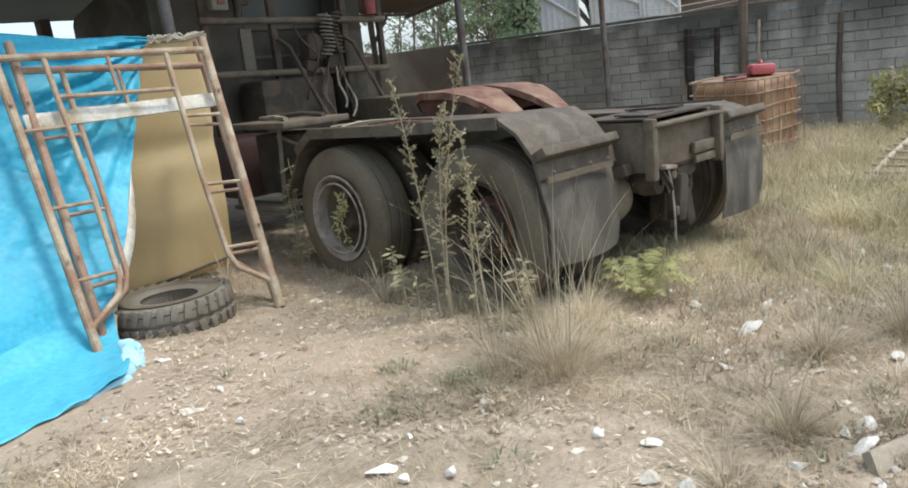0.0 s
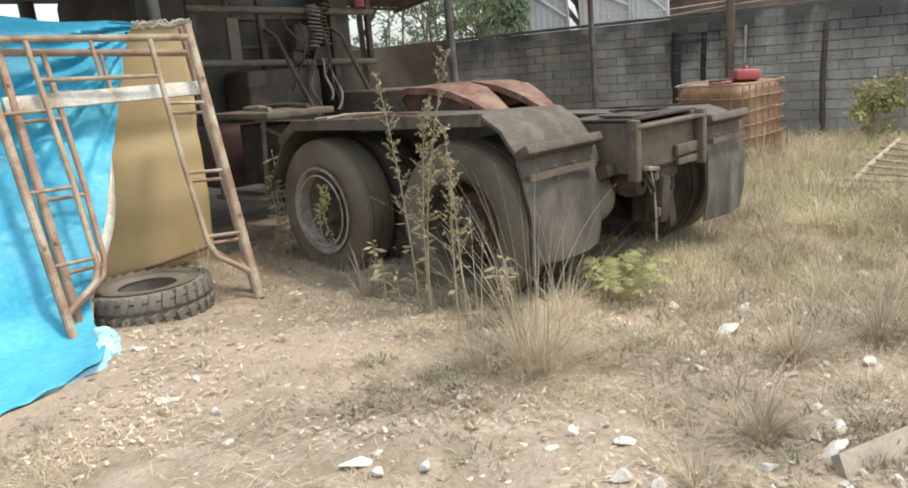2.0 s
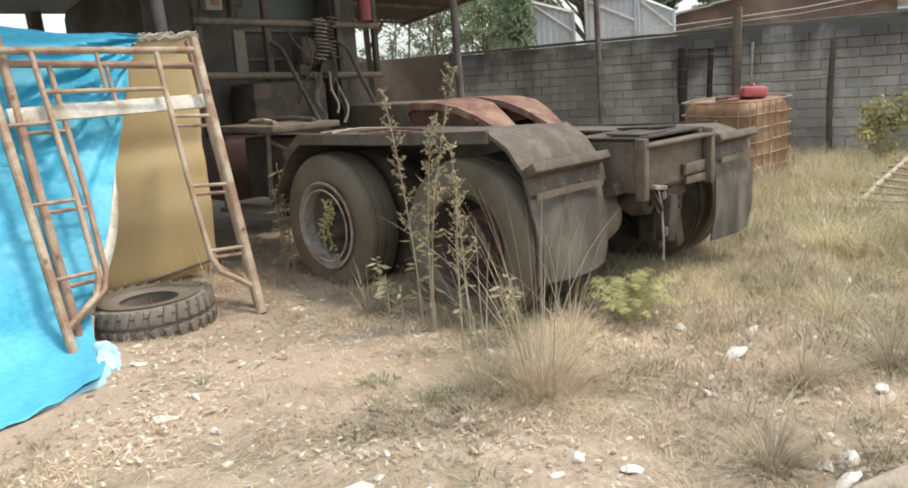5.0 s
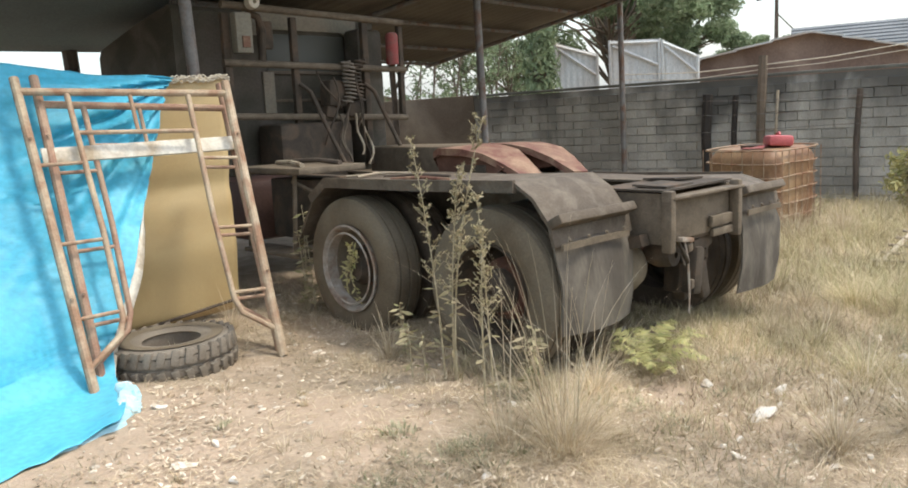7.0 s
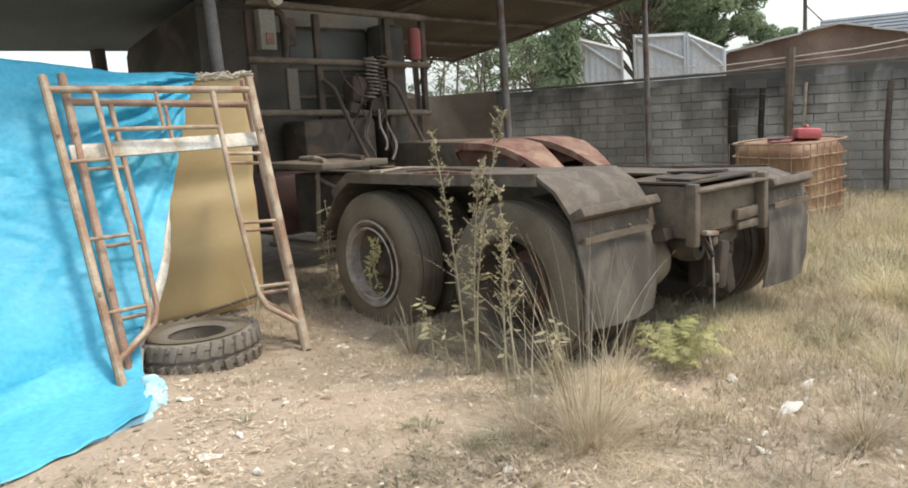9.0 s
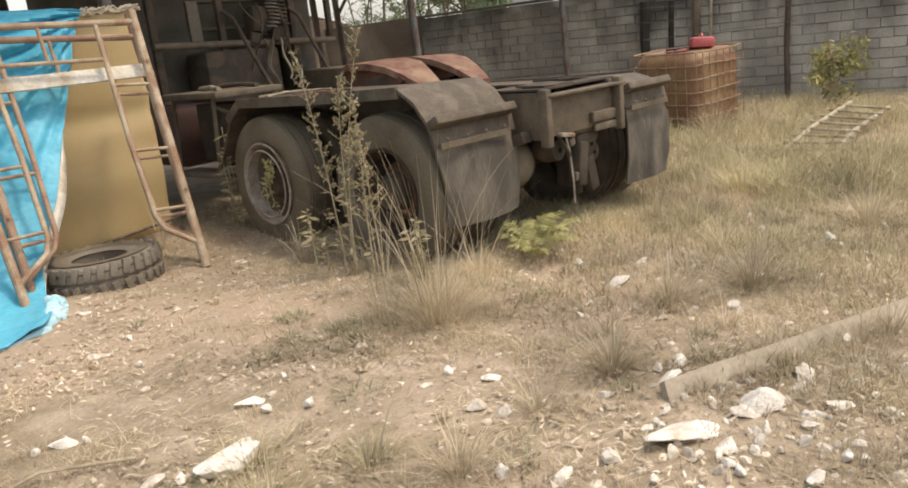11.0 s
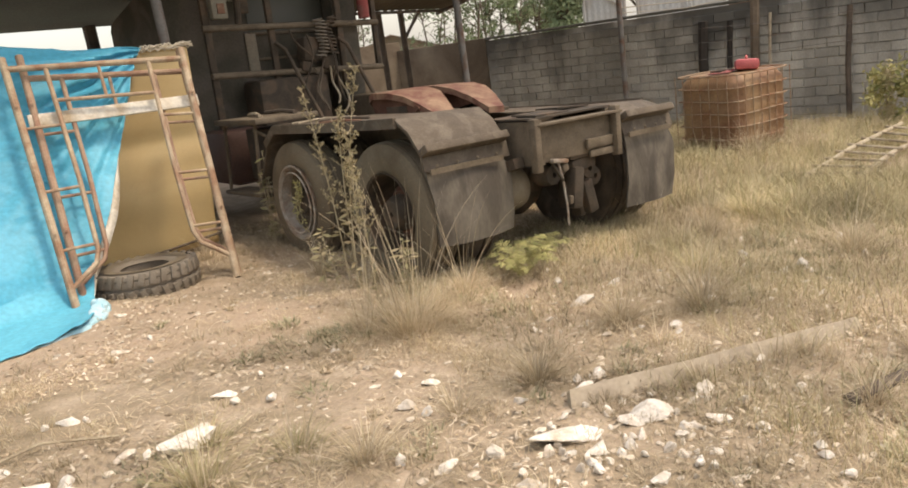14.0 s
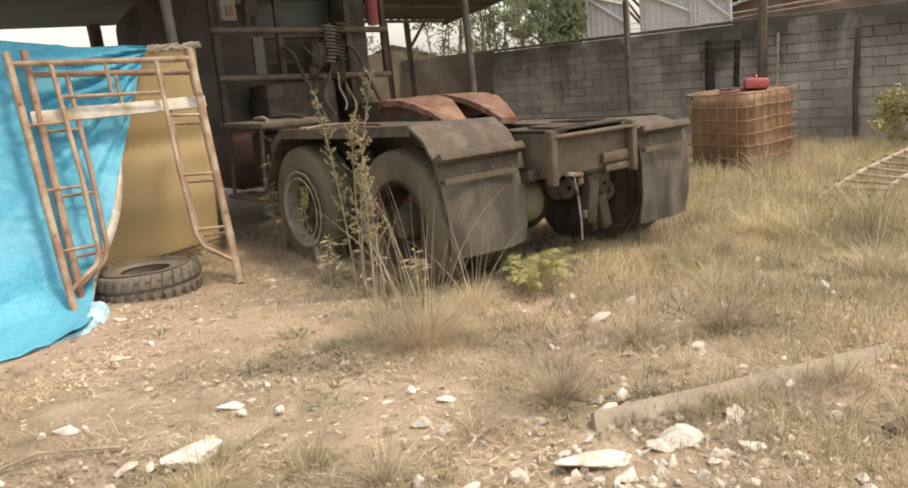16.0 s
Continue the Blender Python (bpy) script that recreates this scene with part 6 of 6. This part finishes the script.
def weed(x, y, h, stems, seed, label, heads=True):
    """An upright dry weed: stems with side twigs, small leaves and seed heads."""
    r = np.random.default_rng(seed)
    z = ground_z(x, y)
    ob = thing("weed", pose(x, y, z - 0.02), label, "weed", "tall dry weeds")
    g, lv, lf = Geo(), [], []

    def leaf(c, d, ln, wd):
        d = Vector(d).normalized()
        s = d.cross(Vector((r.normal(), r.normal(), r.normal()))).normalized()
        c = Vector(c)
        k = len(lv)
        lv.extend([tuple(c), tuple(c + d * ln * 0.5 + s * wd), tuple(c + d * ln), tuple(c + d * ln * 0.5 - s * wd)])
        lf.append((k, k + 1, k + 2, k + 3))

    for i in range(stems):
        dx, dy = r.normal(0, 0.05) * h, r.normal(0, 0.05) * h
        hh = h * r.uniform(0.75, 1.0) if i else h
        ox, oy = r.normal(0, 0.03), r.normal(0, 0.03)
        at = lambda s: Vector((ox + dx * s * s, oy + dy * s * s, hh * s))
        g.tube([at(k / 8) for k in range(9)], 0.0065, 5, 0.002)
        for k in range(int(54 * h)):
            s = r.uniform(0.12, 1.0)
            p = at(s)
            a = r.uniform(0, 6.28)
            if s > 0.42 and heads:
                ln = r.uniform(0.03, 0.12) * (1.25 - s * 0.7)
                tip = p + Vector((math.cos(a) * ln * 0.75, math.sin(a) * ln * 0.75, ln * 0.8))
                g.tube([p, tip], 0.0018, 3)
                for q in range(6):
                    c = p.lerp(tip, r.uniform(0.35, 1.05))
                    leaf(c, (r.normal(), r.normal(), r.normal() + 0.3), r.uniform(0.012, 0.030), r.uniform(0.004, 0.008))
            elif not heads or k % 2:
                leaf(p, (math.cos(a), math.sin(a), r.uniform(-0.5, 0.4)), r.uniform(0.04, 0.10), r.uniform(0.006, 0.013))
    part("stem", g, M["weed_stem"], ob)
    c = new("foliage", raw("foliage", lv, lf, M["seed_head" if heads else "weed"]))
    c.parent = ob
    return ob


weed(-0.37, 0.41, 1.46, 3, 3, "tall dry weed with seed heads before the lorry's wheel")
weed(-0.47, 0.0, 1.10, 2, 4, "dry branching weed before the lorry's wheel")
weed(-0.30, 0.95, 0.38, 2, 5, "small leafy weed between the lorry's wheels", False)
weed(-0.42, 0.62, 0.34, 2, 6, "small leafy weed between the lorry's wheels", False)
weed(-0.25, -0.1, 0.42, 4, 7, "small leafy weed beside the mudflap", False)
weed(7.85, 1.05, 0.95, 7, 9, "leafy shrub weed before the block wall", False)
shrub = thing("shrub", pose(7.95, 1.15, ground_z(7.95, 1.15)), "green leafy shrub growing before the block wall", "shrub")
rs = np.random.default_rng(31)
sb = [(rs.normal(0, 0.22), rs.normal(0, 0.22), rs.uniform(0.15, 0.85), rs.uniform(0.10, 0.20)) for _ in range(16)]
part("stem", Geo().tube([(0, 0, 0), (0.03, 0.02, 0.8)], 0.012, 5).tube([(0, 0, 0), (-0.15, 0.1, 0.6)], 0.010, 5).tube([(0, 0, 0), (0.12, -0.15, 0.65)], 0.010, 5), M["weed_stem"], shrub)
v, f = leaf_cloud(rs, sb, 900, 0.045)
c = new("foliage", raw("foliage", v, f, M["fern"]))
c.parent = shrub
weed(-0.14, 2.42, 0.86, 4, 11, "pale leafy sprig grown up beside the lorry's step", False)


def fern(x, y, fronds, ln, seed, label):
    r = np.random.default_rng(seed)
    z = ground_z(x, y)
    ob = thing("fern", pose(x, y, z), label, "fern", "ferns by the lorry")
    for i in range(fronds):
        a = 2 * math.pi * i / fronds + r.normal(0, 0.25)
        L = ln * r.uniform(0.7, 1.15)
        arch = r.uniform(0.55, 1.05)
        at = lambda s: Vector((math.cos(a) * L * s * arch, math.sin(a) * L * s * arch, L * (1.30 * s - 0.88 * s * s)))
        lv, lf = [], []
        for k in range(22):
            s = 0.10 + 0.90 * k / 21
            p, t = at(s), (at(min(1, s + 0.03)) - at(s - 0.03)).normalized()
            sd = t.cross(Vector((0, 0, 1))).normalized()
            w = (L * 0.21 * math.sin(math.pi * min(1, s * 0.92 + 0.06)) + 0.006) * r.uniform(0.6, 1.1)
            for q in (-1, 1):
                b = len(lv)
                tip = p + sd * q * w + t * w * 0.35 - Vector((0, 0, w * r.uniform(-0.1, 0.5)))
                hw = t * (L * 0.011)
                lv += [tuple(p - hw), tuple(p.lerp(tip, 0.55) - hw), tuple(tip), tuple(p.lerp(tip, 0.55) + hw), tuple(p + hw)]
                lf.append((b, b + 1, b + 2, b + 3, b + 4))
        c = new("frond", raw("frond", lv, lf, M["fern"]))
        c.parent = ob
    return ob


fern(0.58, -0.20, 11, 0.36, 1, "bright yellow-green fern beside the mudflap")
fern(0.44, -0.36, 9, 0.30, 2, "pale yellow-green fern beside the mudflap")
fern(0.78, -0.14, 7, 0.31, 3, "small bright green fern behind the lorry")
# yellowing plant grown into the pale rim
r9 = np.random.default_rng(12)
twigs = thing("creeper_plant", pose(0, 0, 0), "yellowing creeper hanging in the pale wheel rim", "plant")
for k in range(5):
    y0, z0 = 1.80 + r9.normal(0, 0.04), 0.55 - 0.02 * k
    bend = r9.normal(0, 0.10)
    at = lambda q: T4 @ Vector((0.03 - 0.02 * math.sin(3 * q), y0 + bend * q * q + 0.02 * math.sin(6 * q + k), z0 - (0.16 + 0.04 * k) * q + 0.06 * math.sin(3.1 * q)))
    part("twig", Geo().tube([at(i / 8) for i in range(9)], 0.005, 4, 0.002), M["weed_stem"], twigs)
    lv, lf = [], []
    for i in range(26):
        p = at(r9.uniform(0.05, 1.0))
        d = Vector((r9.normal(0, 0.3) - 0.2, r9.normal(0, 1.0), r9.normal(-0.3, 0.6))).normalized()
        w = d.cross(Vector((1, 0.2, 0.1))).normalized()
        ln = r9.uniform(0.03, 0.065)
        b = len(lv)
        lv += [tuple(p), tuple(p + d * ln * 0.5 + w * ln * 0.16), tuple(p + d * ln), tuple(p + d * ln * 0.5 - w * ln * 0.16)]
        lf.append((b, b + 1, b + 2, b + 3))
    c = new("foliage", raw("foliage", lv, lf, M["hub_plant"]))
    c.parent = twigs

# ---- blocks of the back wall ----
block_meshes = []
for k in range(5):
    bm = bmesh.new()
    bmesh.ops.create_cube(bm, size=1.0)
    bmesh.ops.scale(bm, vec=(0.336, 0.04, 0.136), verts=bm.verts)
    bmesh.ops.bevel(bm, geom=bm.edges[:], offset=0.006, segments=1, affect="EDGES")
    for v in bm.verts:
        v.co += Vector([random.uniform(-0.003, 0.003) for _ in range(3)])
    me = bpy.data.meshes.new("block")
    bm.to_mesh(me)
    bm.free()
    me.materials.append(M["block"])
    block_meshes.append(me)
for row in range(12):
    z = -0.27 + row * 0.145
    for col in range(29):
        s = -6.50 + col * 0.345 + (0.172 if row % 2 else 0)
        if s > 3.20:
            continue
        ob = new("block", random.choice(block_meshes))
        ob.parent = wall
        ob.matrix_basis = pose(s + random.uniform(-0.004, 0.004), -0.022 + random.uniform(-0.005, 0.004), z, random.uniform(-0.8, 0.8), random.uniform(-0.6, 0.6), 0)
